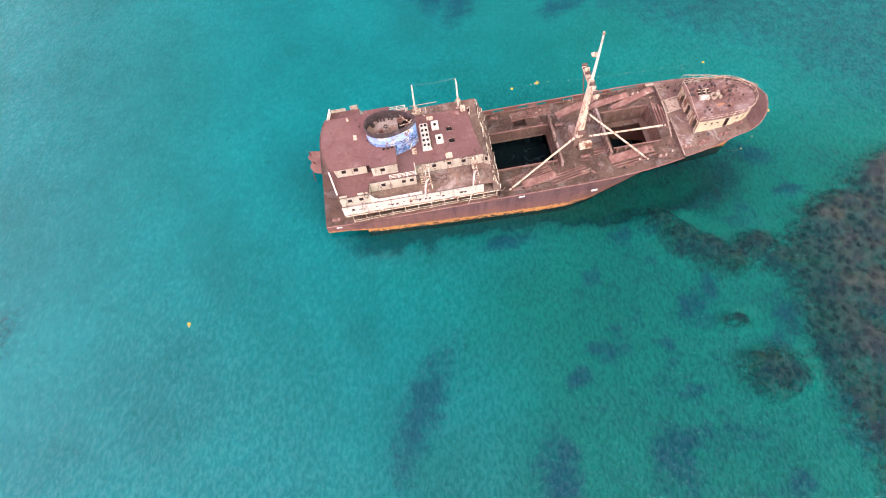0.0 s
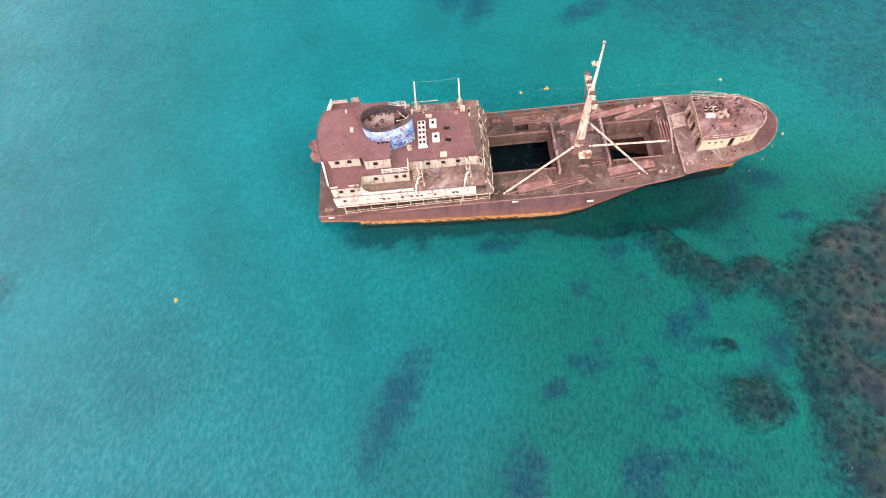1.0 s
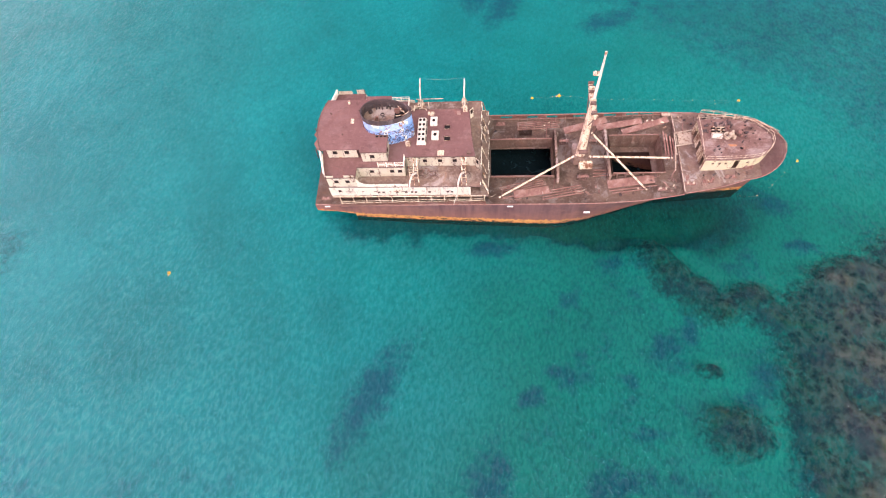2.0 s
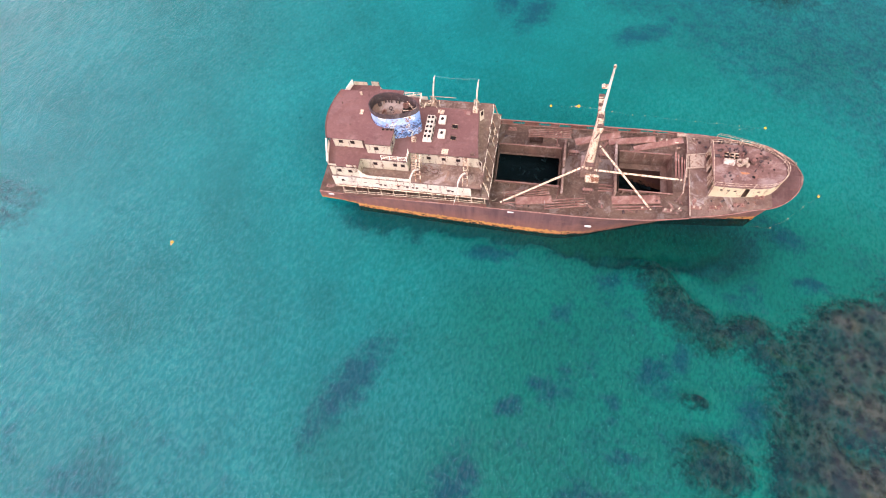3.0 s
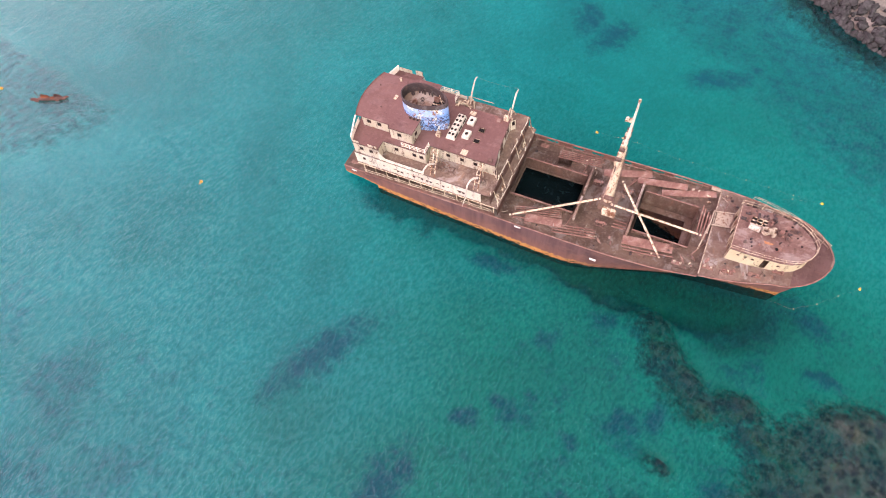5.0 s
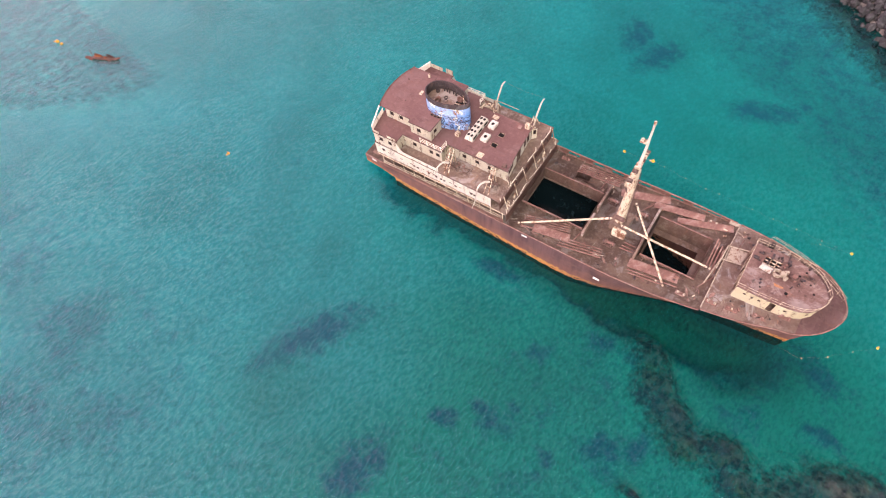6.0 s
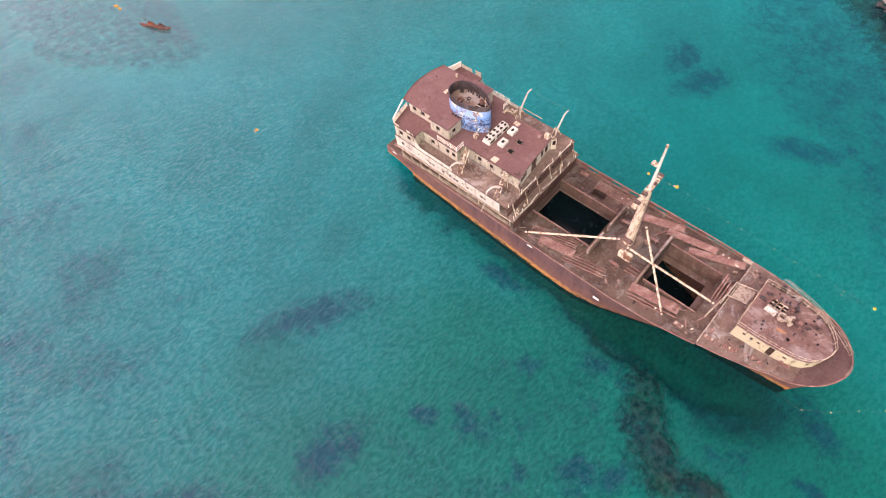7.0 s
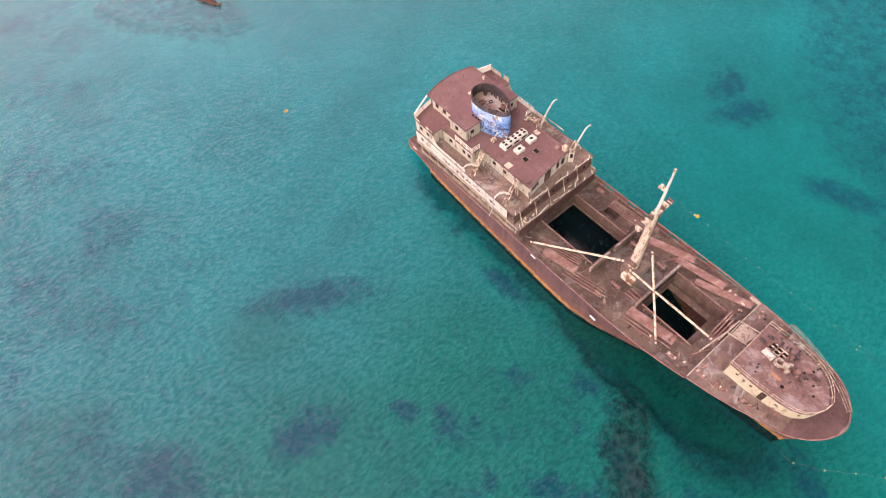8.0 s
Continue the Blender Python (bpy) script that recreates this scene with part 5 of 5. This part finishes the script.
# small fittings, stains and scale on the decks
rng = random.Random(29)
for k in range(150):
    ahead = k % 3 == 0
    u, s = (rng.uniform(32.6, 41.5) if ahead else rng.uniform(3.2, 31.0)), rng.choice((-1, 1))
    v = s * rng.uniform(4.6, half(u) - 0.7)
    if not ahead and rng.random() < 0.3 and 14.2 < u < 20.8:
        v = rng.uniform(-5, 5)
    if (7.0 < u < 10.5 and v > 4) or (ahead and u > 34 and abs(v) < 4.4):
        continue
    h, home = (fore(u) + crown(u, v), fore_deck) if ahead else (sheer(u), main_deck)
    bm = bmesh.new()
    kind = rng.random()
    if kind < 0.45:
        a, b = rng.uniform(0.08, 0.3), rng.uniform(0.06, 0.16)
        box(bm, -a, a, -b, b, 0, rng.uniform(0.08, 0.3), Matrix.Translation((u, v, h + 0.012)) @ pose(0, 0, 0, 0, 0, rng.uniform(0, 180)))
        bmesh.ops.bevel(bm, geom=bm.edges[:], offset=0.025, segments=1, affect="EDGES")
        part("deck_fitting", bm, rng.choice((DARKRUST, SOOT, PLATE, EATEN)), home)
    elif kind < 0.7:
        a = rng.uniform(0, math.pi)
        l = rng.uniform(0.3, 1.0)
        tube(bm, [(u - l * math.cos(a), v - l * math.sin(a), h + 0.06), (u, v, h + 0.09), (u + l * math.cos(a + 0.4), v + l * math.sin(a + 0.4), h + 0.06)], rng.uniform(0.03, 0.06), 6)
        part("bent_pipe", bm, rng.choice((DARKRUST, PLATE, WORN)), home)
    else:
        a, b, tw = rng.uniform(0.25, 0.9), rng.uniform(0.1, 0.35), rng.uniform(0, 6)
        outline = []
        for j in range(16):
            t = 2 * math.pi * j / 16
            r = 0.7 + 0.3 * math.sin(3 * t + tw) * math.cos(2 * t + k)
            x, y = a * r * math.cos(t), b * r * math.sin(t)
            outline.append((u + x * math.cos(tw) - y * math.sin(tw), v + x * math.sin(tw) + y * math.cos(tw)))
        surface, up = (fore, h - fore(u)) if ahead else (sheer, 0.0)
        prism(bm, outline, lambda q, f=surface: f(q) + up - 0.03, lambda q, f=surface: f(q) + up + 0.03)
        part("rust_scale", bm, rng.choice((DARKRUST, COAMING, PLATE)), home)

# ---- mast, its house and derricks ----
bm = bmesh.new()
prism(bm, [(16.1, -1.2), (18.6, -1.2), (18.9, 1.8), (16.1, 2.2)], sheer(17), sheer(17) + 1.6)
bmesh.ops.bevel(bm, geom=bm.edges[:], offset=0.08, segments=2, affect="EDGES")
mast_house = part("mast_house", bm, DECK, wreck, "low rusty house at the mast's foot")
bm = bmesh.new()
box(bm, 16.9, 18.95, -2.1, -1.2, sheer(18) + 0.1, sheer(18) + 1.25)
bmesh.ops.bevel(bm, geom=bm.edges[:], offset=0.06, segments=2, affect="EDGES")
part("switch_box", bm, EATEN, mast_house, "cream steel locker stained with rust")
bm = bmesh.new()
tube(bm, [(17.15, 0, sheer(17)), (17.2, 0, 12.5), (17.25, 0, 19.3)], 0.78, 14, 0.42)
mast = part("mast", bm, MASTPAINT, wreck, "cream steel mast streaked with rust")
bm = bmesh.new()
tube(bm, [(17.25, 0, 19.0), (17.35, -0.02, 23.5), (17.4, -0.05, 27.8)], 0.24, 10, 0.12)
part("topmast", bm, DIRTY, mast, "white topmast")
bm = bmesh.new()
tube(bm, [(17.4, -0.05, 27.75), (17.4, -0.05, 28.1)], 0.17, 10)
part("mast_cap", bm, MASTPAINT, mast)
bm = bmesh.new()
beam(bm, (17.1, -3.0, 18.9), (17.1, 3.3, 18.9), 0.55, 0.45)
crosstree = part("crosstree", bm, MASTPAINT, mast, "rusty crosstree")
for v in np.arange(-2.9, 3.3, 0.55):
    bm = bmesh.new()
    box(bm, 16.75, 17.5, v - 0.1, v + 0.1, 19.1, 19.1 + 0.25 + 0.2 * (int(v * 7) % 3))
    part("block_lug", bm, DARKRUST if int(v * 5) % 2 else MASTPAINT, crosstree)
bm = bmesh.new()
box(bm, 16.4, 17.3, -0.35, 0.35, 24.3, 24.42)
lamp_shelf = part("lamp_shelf", bm, MASTPAINT, mast)
bm = bmesh.new()
tube(bm, [(16.65, 0, 24.42), (16.65, 0, 24.8)], 0.16, 10, 0.1)
part("mast_lamp", bm, CREAM, lamp_shelf)
for k in range(26):
    bm = bmesh.new()
    w = 7.2 + 0.45 * k
    r = 0.8 - 0.36 * (w - 5.5) / 13.8
    tube(bm, [(17.2 + r, -0.25, w), (17.2 + r + 0.16, -0.25, w), (17.2 + r + 0.16, 0.25, w), (17.2 + r, 0.25, w)], 0.03, 5)
    part("rung", bm, DARKRUST, mast)
for v in (-3.2, 3.4):
    bm = bmesh.new()
    tube(bm, [(17.1, v * 0.95, 18.8), (17.0, v * 0.4, 15.5)], 0.09, 6)
    part("crosstree_stay", bm, DARKRUST, mast)
for v in (-0.95, 0.95):
    bm = bmesh.new()
    box(bm, 16.6, 18.0, v - 0.25, v + 0.25, 8.5, 9.0)
    part("gooseneck_bracket", bm, DARKRUST, mast)
for a, b in (((18.35, 1.35, 10.6), (26.7, -6.55, sheer(26) + 0.35)), ((16.3, -1.3, 8.6), (4.3, -7.3, MAIN + 0.35)), ((17.9, -2.45, 9.6), (31.0, -1.25, sheer(31) + 0.55))):
    bm = bmesh.new()
    a, b = Vector(a), Vector(b)
    tube(bm, [a, a.lerp(b, 0.15), a.lerp(b, 0.85), b], 0.17, 10, 0.15)
    boom = part("derrick_boom", bm, MASTPAINT, wreck, "fallen cream derrick boom with flaking paint")
    for t in (0.03, 0.97):
        bm = bmesh.new()
        p, q = a.lerp(b, t - 0.008), a.lerp(b, t + 0.008)
        tube(bm, [p, q], 0.24, 10)
        part("band", bm, DARKRUST, boom)


def winch(u, v, turn=0.0):
    """Cargo winch: bed, two cheeks, a drum and end bollards."""
    h = sheer(u)
    bm = bmesh.new()
    box(bm, u - 0.7, u + 0.7, v - 0.55, v + 0.55, h, h + 0.15)
    base = part("cargo_winch", bm, DARKRUST, main_deck, "seized rusty cargo winch")
    for d in (-0.42, 0.42):
        bm = bmesh.new()
        box(bm, u + d - 0.08, u + d + 0.08, v - 0.42, v + 0.42, h + 0.15, h + 0.7)
        bmesh.ops.bevel(bm, geom=bm.edges[:], offset=0.07, segments=1, affect="EDGES")
        part("cheek", bm, DECK, base)
    bm = bmesh.new()
    tube(bm, [(u - 0.75, v, h + 0.45), (u + 0.75, v, h + 0.45)], 0.24, 12)
    part("drum", bm, PLATE, base)
    for d in (-0.78, 0.78):
        bm = bmesh.new()
        tube(bm, [(u + d - 0.1, v, h + 0.45), (u + d + 0.1, v, h + 0.45)], 0.33, 12)
        part("drum_flange", bm, DARKRUST, base)


for u, v in ((17.4, -3.6), (14.9, 3.4), (19.6, 3.3)):
    winch(u, v)

# ---- things that lie loose about the decks ----


def on_deck(u, v, turn=0.0, lift=0.0, tip=0.0):
    slope = math.degrees(math.atan2(sheer(u + 0.5) - sheer(u - 0.5), 1.0))
    return SHIP @ Matrix.Translation((u, v, (sheer(u) if u < 32 else fore(u) + crown(u, v)) + 0.015 + lift)) @ pose(0, 0, 0, tip, -slope, turn)


def pontoon(length, width, m, label):
    """A hatch cover board: steel plate with a turned-down edge and grab slots."""
    t = thing("hatch_cover", label, "hatch cover", m, "loose hatch covers on deck")
    bm = bmesh.new()
    box(bm, -length / 2, length / 2, -width / 2, width / 2, 0.0, 0.22)
    bmesh.ops.bevel(bm, geom=bm.edges[:], offset=0.04, segments=1, affect="EDGES")
    part("plate", bm, PLATE, t)
    for x in np.linspace(-length / 2 + 0.3, length / 2 - 0.3, 4):
        bm = bmesh.new()
        box(bm, x - 0.05, x + 0.05, -width / 2 + 0.1, width / 2 - 0.1, 0.215, 0.26)
        part("stiffener", bm, PLATE, t)
    return t


for u, v, l, w, turn, lift in ((18.6, 6.65, 7.3, 1.3, 16, 0.02), (23.9, 6.25, 7.2, 1.15, 7, 0.28), (27.9, 5.75, 7.6, 1.1, 14, 0.02), (9.4, -6.25, 5.6, 1.35, 10, 0.02), (24.6, -4.75, 7.0, 1.5, 5, 0.02)):
    pontoon(l, w, on_deck(u, v, turn, lift), "rust-red steel hatch cover lying loose on the main deck")


def rack(length, width, bars, cross, m):
    """A ladder-like frame of long bars and cross pieces."""
    t = thing("deck_frame", "rusty frame of long bars lying on the main deck", "metal frame", m, "bar frames on deck")
    for k in range(bars):
        y = -width / 2 + width * k / (bars - 1)
        bm = bmesh.new()
        box(bm, -length / 2, length / 2, y - 0.06, y + 0.06, 0.0, 0.2)
        part("bar", bm, PLATE, t)
    for k in range(cross):
        x = -length / 2 + 0.2 + (length - 0.4) * k / (cross - 1)
        bm = bmesh.new()
        box(bm, x - 0.05, x + 0.05, -width / 2, width / 2, 0.2, 0.3)
        part("cross_piece", bm, DECK, t)


rack(7.0, 1.5, 5, 6, on_deck(10.9, 7.0, 4))
rack(7.2, 1.2, 4, 5, on_deck(8.1, -5.05, 14))
rack(6.4, 1.4, 4, 5, on_deck(14.1, -6.3, 11))


def long_bar(length, m, wide=0.2, label="rusty steel bar lying on the deck", mat=PLATE):
    t = thing("steel_bar", label, "steel bar", m, "loose bars on deck")
    bm = bmesh.new()
    box(bm, -length / 2, length / 2, -wide / 2, wide / 2, 0, 0.18)
    bmesh.ops.bevel(bm, geom=bm.edges[:], offset=0.03, segments=1, affect="EDGES")
    part("bar", bm, mat, t)


for k in range(4):
    long_bar(7.6 - 0.5 * k, on_deck(30.35 + 0.42 * k, 0.1 - 0.2 * k, 91 + (k % 2) * 1.5), 0.2)
for u, v, l, turn in ((24.8, -5.95, 7.2, 4), (24.2, -6.45, 5.0, 5), (13.0, -4.4, 3.0, 80), (20.2, -2.9, 2.2, 0), (20.1, -3.4, 2.2, 3), (20.2, -2.3, 2.0, -3), (12.2, 5.4, 3.6, 84), (6.0, -7.0, 3.0, 10), (19.8, 5.2, 3.2, 60), (31.6, -2.6, 4.8, 60), (33.0, 3.2, 3.4, 82)):
    long_bar(l, on_deck(u, v, turn), 0.14)
# pale pipe frame round the plates before the forecastle house
for a, b in (((31.7, 3.15), (34.5, 3.5)), ((31.65, 0.7), (34.5, 0.95)), ((31.6, -1.0), (31.75, 3.2)), ((31.0, -3.9), (31.6, 0.6))):
    bm = bmesh.new()
    tube(bm, [(a[0], a[1], fore(a[0]) + 0.55), (b[0], b[1], fore(b[0]) + 0.6)], 0.1, 6)
    part("steam_pipe", bm, WORN, fore_deck, "pale lagged pipe on the deck")


bm = bmesh.new()
box(bm, 32.2, 34.3, 1.0, 3.3, fore(33.3) + 0.3, fore(33.3) + 0.42)
part("deck_patch", bm, WORN, fore_deck, "grey worn plate between the pipes")


def pipe_heap(u, v, w, seed, reach, count):
    """A tangle of bent pipe and rod on a deck."""
    t = thing("scrap_heap", "tangled heap of rusty bent pipe on the boat deck", "scrap heap", SHIP @ Matrix.Translation((u, v, w)), "scrap on deck")
    rnd = random.Random(seed)
    for k in range(count):
        bm = bmesh.new()
        x, y, a, l = rnd.uniform(-reach, reach), rnd.uniform(-reach, reach) * 0.6, rnd.uniform(0, math.pi), rnd.uniform(0.2, 0.7)
        d = Vector((math.cos(a), math.sin(a), 0))
        p = Vector((x, y, 0.06 + rnd.uniform(0, 0.2)))
        tube(bm, [p - d * l, p + Vector((rnd.uniform(-0.2, 0.2), rnd.uniform(-0.2, 0.2), rnd.uniform(0, 0.25))), p + d * l], rnd.uniform(0.04, 0.07), 6)
        part("bent_pipe", bm, rnd.choice((PLATE, DECK, DARKRUST)), t)


pipe_heap(-6.4, -5.8, DECK_A, 3, 1.4, 24)
pipe_heap(-0.9, -5.6, DECK_A, 8, 0.6, 12)
pipe_heap(28.0, -4.2, sheer(28) + 0.02, 5, 0.5, 7)

# ---- round about the wreck ----


def lump_mesh(name, seed, mat):
    """An angular boulder about one metre across."""
    bm = bmesh.new()
    bmesh.ops.create_icosphere(bm, subdivisions=2, radius=0.5)
    for v in bm.verts:
        v.co *= 1 + 0.5 * noise.noise(v.co * 2.2 + Vector((seed * 7.1, 0, 0)))
        v.co.z *= 0.75
    planes = random.Random(seed)
    for _ in range(5):
        d = Vector((planes.uniform(-1, 1), planes.uniform(-1, 1), planes.uniform(-1, 1))).normalized()
        for v in bm.verts:
            over = v.co.dot(d) - 0.36
            if over > 0:
                v.co -= d * over
    return mesh(name, bm, mat)


def build_breakwater():
    """The head of a rubble breakwater: a gravel core under dark boulders."""
    t = thing("breakwater", "breakwater head of dark grey boulders with a gravel core", "breakwater", kind="structure")
    ax, side = Vector((-0.85, 0.53)), Vector((0.53, 0.85))
    head = Vector((50.5, 138.5))
    bm = bmesh.new()
    rings = []
    for w, r in ((-4.5, 8.6), (0.0, 8.0), (2.5, 4.6), (2.7, 3.9)):
        ring = [head + side * r * math.cos(a) - ax * r * math.sin(a) for a in (math.pi * k / 12 for k in range(13))]
        ring += [head - side * r + ax * 70, head + side * r + ax * 70]
        rings.append([bm.verts.new((p.x, p.y, w)) for p in ring])
    for a, b in zip(rings, rings[1:]):
        for i in range(len(a)):
            bm.faces.new((a[i], a[(i + 1) % len(a)], b[(i + 1) % len(a)], b[i]))
    bm.faces.new(rings[-1])
    part("core", bm, SANDTOP, t, "dark gravel fill")
    shapes = [lump_mesh("boulder", k, STONE) for k in range(7)]
    rnd = random.Random(5)
    for k in range(300):
        if k < 130:
            a = rnd.uniform(0, math.pi)
            way, along_axis = side * math.cos(a) - ax * math.sin(a), 0.0
        else:
            way, along_axis = side * (-1 if k % 9 else 1), rnd.uniform(0, 38)
        w = rnd.uniform(-1.2, 3.0)
        r = float(np.interp(w, [-3.5, 0, 2.6, 2.9], [12.5, 9.0, 5.2, 4.2]))
        p = head + way * r + ax * along_axis
        ob = new("boulder", shapes[k % 7])
        ob.parent = t
        size = rnd.uniform(1.5, 2.7)
        ob.matrix_basis = pose(p.x, p.y, w + 0.1, rnd.uniform(0, 360), rnd.uniform(0, 360), rnd.uniform(0, 360)) @ Matrix.Diagonal((size, size * rnd.uniform(0.7, 1), size * rnd.uniform(0.7, 1), 1))
    # smaller rubble packed between the boulders
    rubble = bmesh.new()
    for k in range(420):
        if k < 170:
            a = rnd.uniform(0, math.pi)
            way, along_axis = side * math.cos(a) - ax * math.sin(a), 0.0
        else:
            way, along_axis = -side, rnd.uniform(0, 38)
        w = rnd.uniform(-1.0, 3.0)
        p = head + way * float(np.interp(w, [-3.5, 0, 2.6, 3.0], [12.0, 8.6, 4.9, rnd.uniform(1.0, 4.6)])) + ax * along_axis
        first = len(rubble.verts)
        rubble.from_mesh(shapes[k % 7])
        rubble.verts.ensure_lookup_table()
        size = rnd.uniform(0.7, 1.5)
        m = pose(p.x, p.y, w + 0.1, rnd.uniform(0, 360), rnd.uniform(0, 360), rnd.uniform(0, 360)) @ Matrix.Diagonal((size, size, size * 0.8, 1))
        for v in rubble.verts[first:]:
            v.co = m @ v.co
    me = bpy.data.meshes.new("rubble")
    rubble.to_mesh(me)
    rubble.free()
    me.materials.append(STONE)
    ob = new("rubble", me)
    ob.parent = t
    tagged(ob, "small dark stones between the boulders", kind="stuff")


build_breakwater()


def build_stern_remains():
    """What still breaks the surface of the sunken stern: two rusted fins on a low dark plate."""
    m = Matrix.Translation((-74.9, 28.1, 0)) @ pose(0, 0, 0, 0, 0, 38)
    t = thing("wreck_fragment", "rust-red torn steel fragment breaking the surface of the sea", "wreckage", m)
    bm = bmesh.new()
    prism(bm, [(-2.9, 0.0), (-1.6, -0.25), (0.6, -0.35), (2.4, -0.2), (2.8, 0.15), (1.8, 0.45), (-0.8, 0.5), (-2.4, 0.3)], -0.9, 0.22)
    part("hull_piece", bm, DARKRUST, t)
    for pts, mat in (([(-1.9, 0.1, 0.2), (0.0, 0.3, 0.2), (-0.5, 0.35, 0.75), (-1.5, 0.25, 1.15)], RUSTRED), ([(0.5, 0.2, 0.2), (2.4, 0.2, 0.2), (1.6, 0.4, 0.7), (0.8, 0.35, 0.95)], DARKRUST), ([(-0.2, -0.1, 0.2), (0.9, -0.1, 0.2), (0.5, 0.1, 0.6)], RUSTRED)):
        bm = bmesh.new()
        vs = [bm.verts.new(p) for p in pts]
        bm.faces.new(vs)
        bmesh.ops.solidify(bm, geom=bm.faces[:], thickness=0.25)
        part("torn_fin", bm, mat, t, "torn upright plate")
    for x, y, size in ((-3.2, 0.1, 0.8), (-2.5, -0.35, 0.55), (2.7, 0.4, 0.6), (1.2, -0.4, 0.5)):
        ob = new("crust_lump", lump_mesh("crust_lump", int(x * 10) % 7, DARKRUST))
        ob.parent, ob.location, ob.scale = t, (x, y, 0.05), (size * 1.6, size, size * 0.7)
    bm = bmesh.new()
    tube(bm, [(-2.0, 0.2, 0.2), (-2.05, 0.15, 1.9)], 0.06, 6)
    part("post", bm, DARKRUST, t)


build_stern_remains()


def marker_buoy(x, y, size, label, mast_high=0.0):
    t = thing("marker_buoy", label, "buoy", pose(x, y, 0.05, 6, 4, x * 31 % 360) @ Matrix.Diagonal((size, size, size, 1)), "marker buoys")
    bm = bmesh.new()
    bmesh.ops.create_uvsphere(bm, u_segments=20, v_segments=12, radius=0.5)
    for v in bm.verts:
        v.co.z *= 0.85
    part("float", bm, YELLOW, t)
    bm = bmesh.new()
    shell(bm, [(0.515 * math.cos(a), 0.515 * math.sin(a)) for a in (k * math.pi / 10 for k in range(20))], -0.06, 0.06, 0.3)
    part("seam", bm, PALEFLOAT, t)
    bm = bmesh.new()
    tube(bm, [(0, 0, 0.4), (0, 0, 0.62 + mast_high)], 0.09, 10)
    part("eye", bm, PALEFLOAT, t)
    if mast_high:
        bm = bmesh.new()
        tube(bm, [(0.45, 0.1, 0.1), (0.95, 0.25, 0.05)], 0.22, 10)
        part("fender", bm, PALEFLOAT, t)


marker_buoy(13.0, 78.7, 0.5, "round yellow marker buoy afloat on a rope line")
marker_buoy(17.9, 80.3, 0.65, "large yellow marker buoy with a pale fender", 0.2)
marker_buoy(51.1, 86.1, 0.5, "round yellow marker buoy afloat on a rope line")
marker_buoy(60.5, 73.5, 0.4, "yellow marker buoy at the end of a float line", 0.2)
marker_buoy(-37.8, 30.6, 0.55, "lone yellow mooring buoy on the open water", 0.35)
marker_buoy(-86.1, 24.3, 0.7, "pale yellow marker buoy over the shoal", 0.2)
marker_buoy(-84.9, 24.5, 0.6, "small yellow marker buoy over the shoal")
marker_buoy(-103.6, 14.8, 0.7, "pale yellow marker buoy over the shoal", 0.2)

bm = bmesh.new()
bmesh.ops.create_uvsphere(bm, u_segments=12, v_segments=8, radius=0.1)
float_mesh = mesh("small_float", bm, PALEFLOAT)
LINES = [
    [(13.0, 78.7), (16.7, 79.8), (17.9, 80.3), (20.0, 80.6), (24.0, 81.0), (27.7, 81.4), (29.9, 82.0), (35.5, 83.0), (38.9, 83.6), (42.6, 84.4), (46.6, 85.1), (51.1, 86.1)],
    [(49.8, 63.7), (53.1, 64.5), (55.8, 67.3), (58.1, 70.5), (60.5, 73.5)],
    [(45.4, 83.2), (46.7, 84.3), (49.4, 85.4)],
]
for points in LINES:
    t = thing("float_line", "thin rope line with small pale floats", "float line", Matrix(), "float lines")
    bm = bmesh.new()
    pts = []
    for (xa, ya), (xb, yb) in zip(points, points[1:]):
        for k in range(6):
            q = k / 6
            pts.append((xa + (xb - xa) * q, ya + (yb - ya) * q + 0.12 * math.sin(q * math.pi * 2), 0.02))
    tube(bm, pts + [(*points[-1], 0.02)], 0.007, 5)
    part("rope", bm, ROPE, t)
    for x, y in points[1:-1]:
        ob = new("float", float_mesh)
        ob.parent = t
        ob.location = (x, y, 0.06)
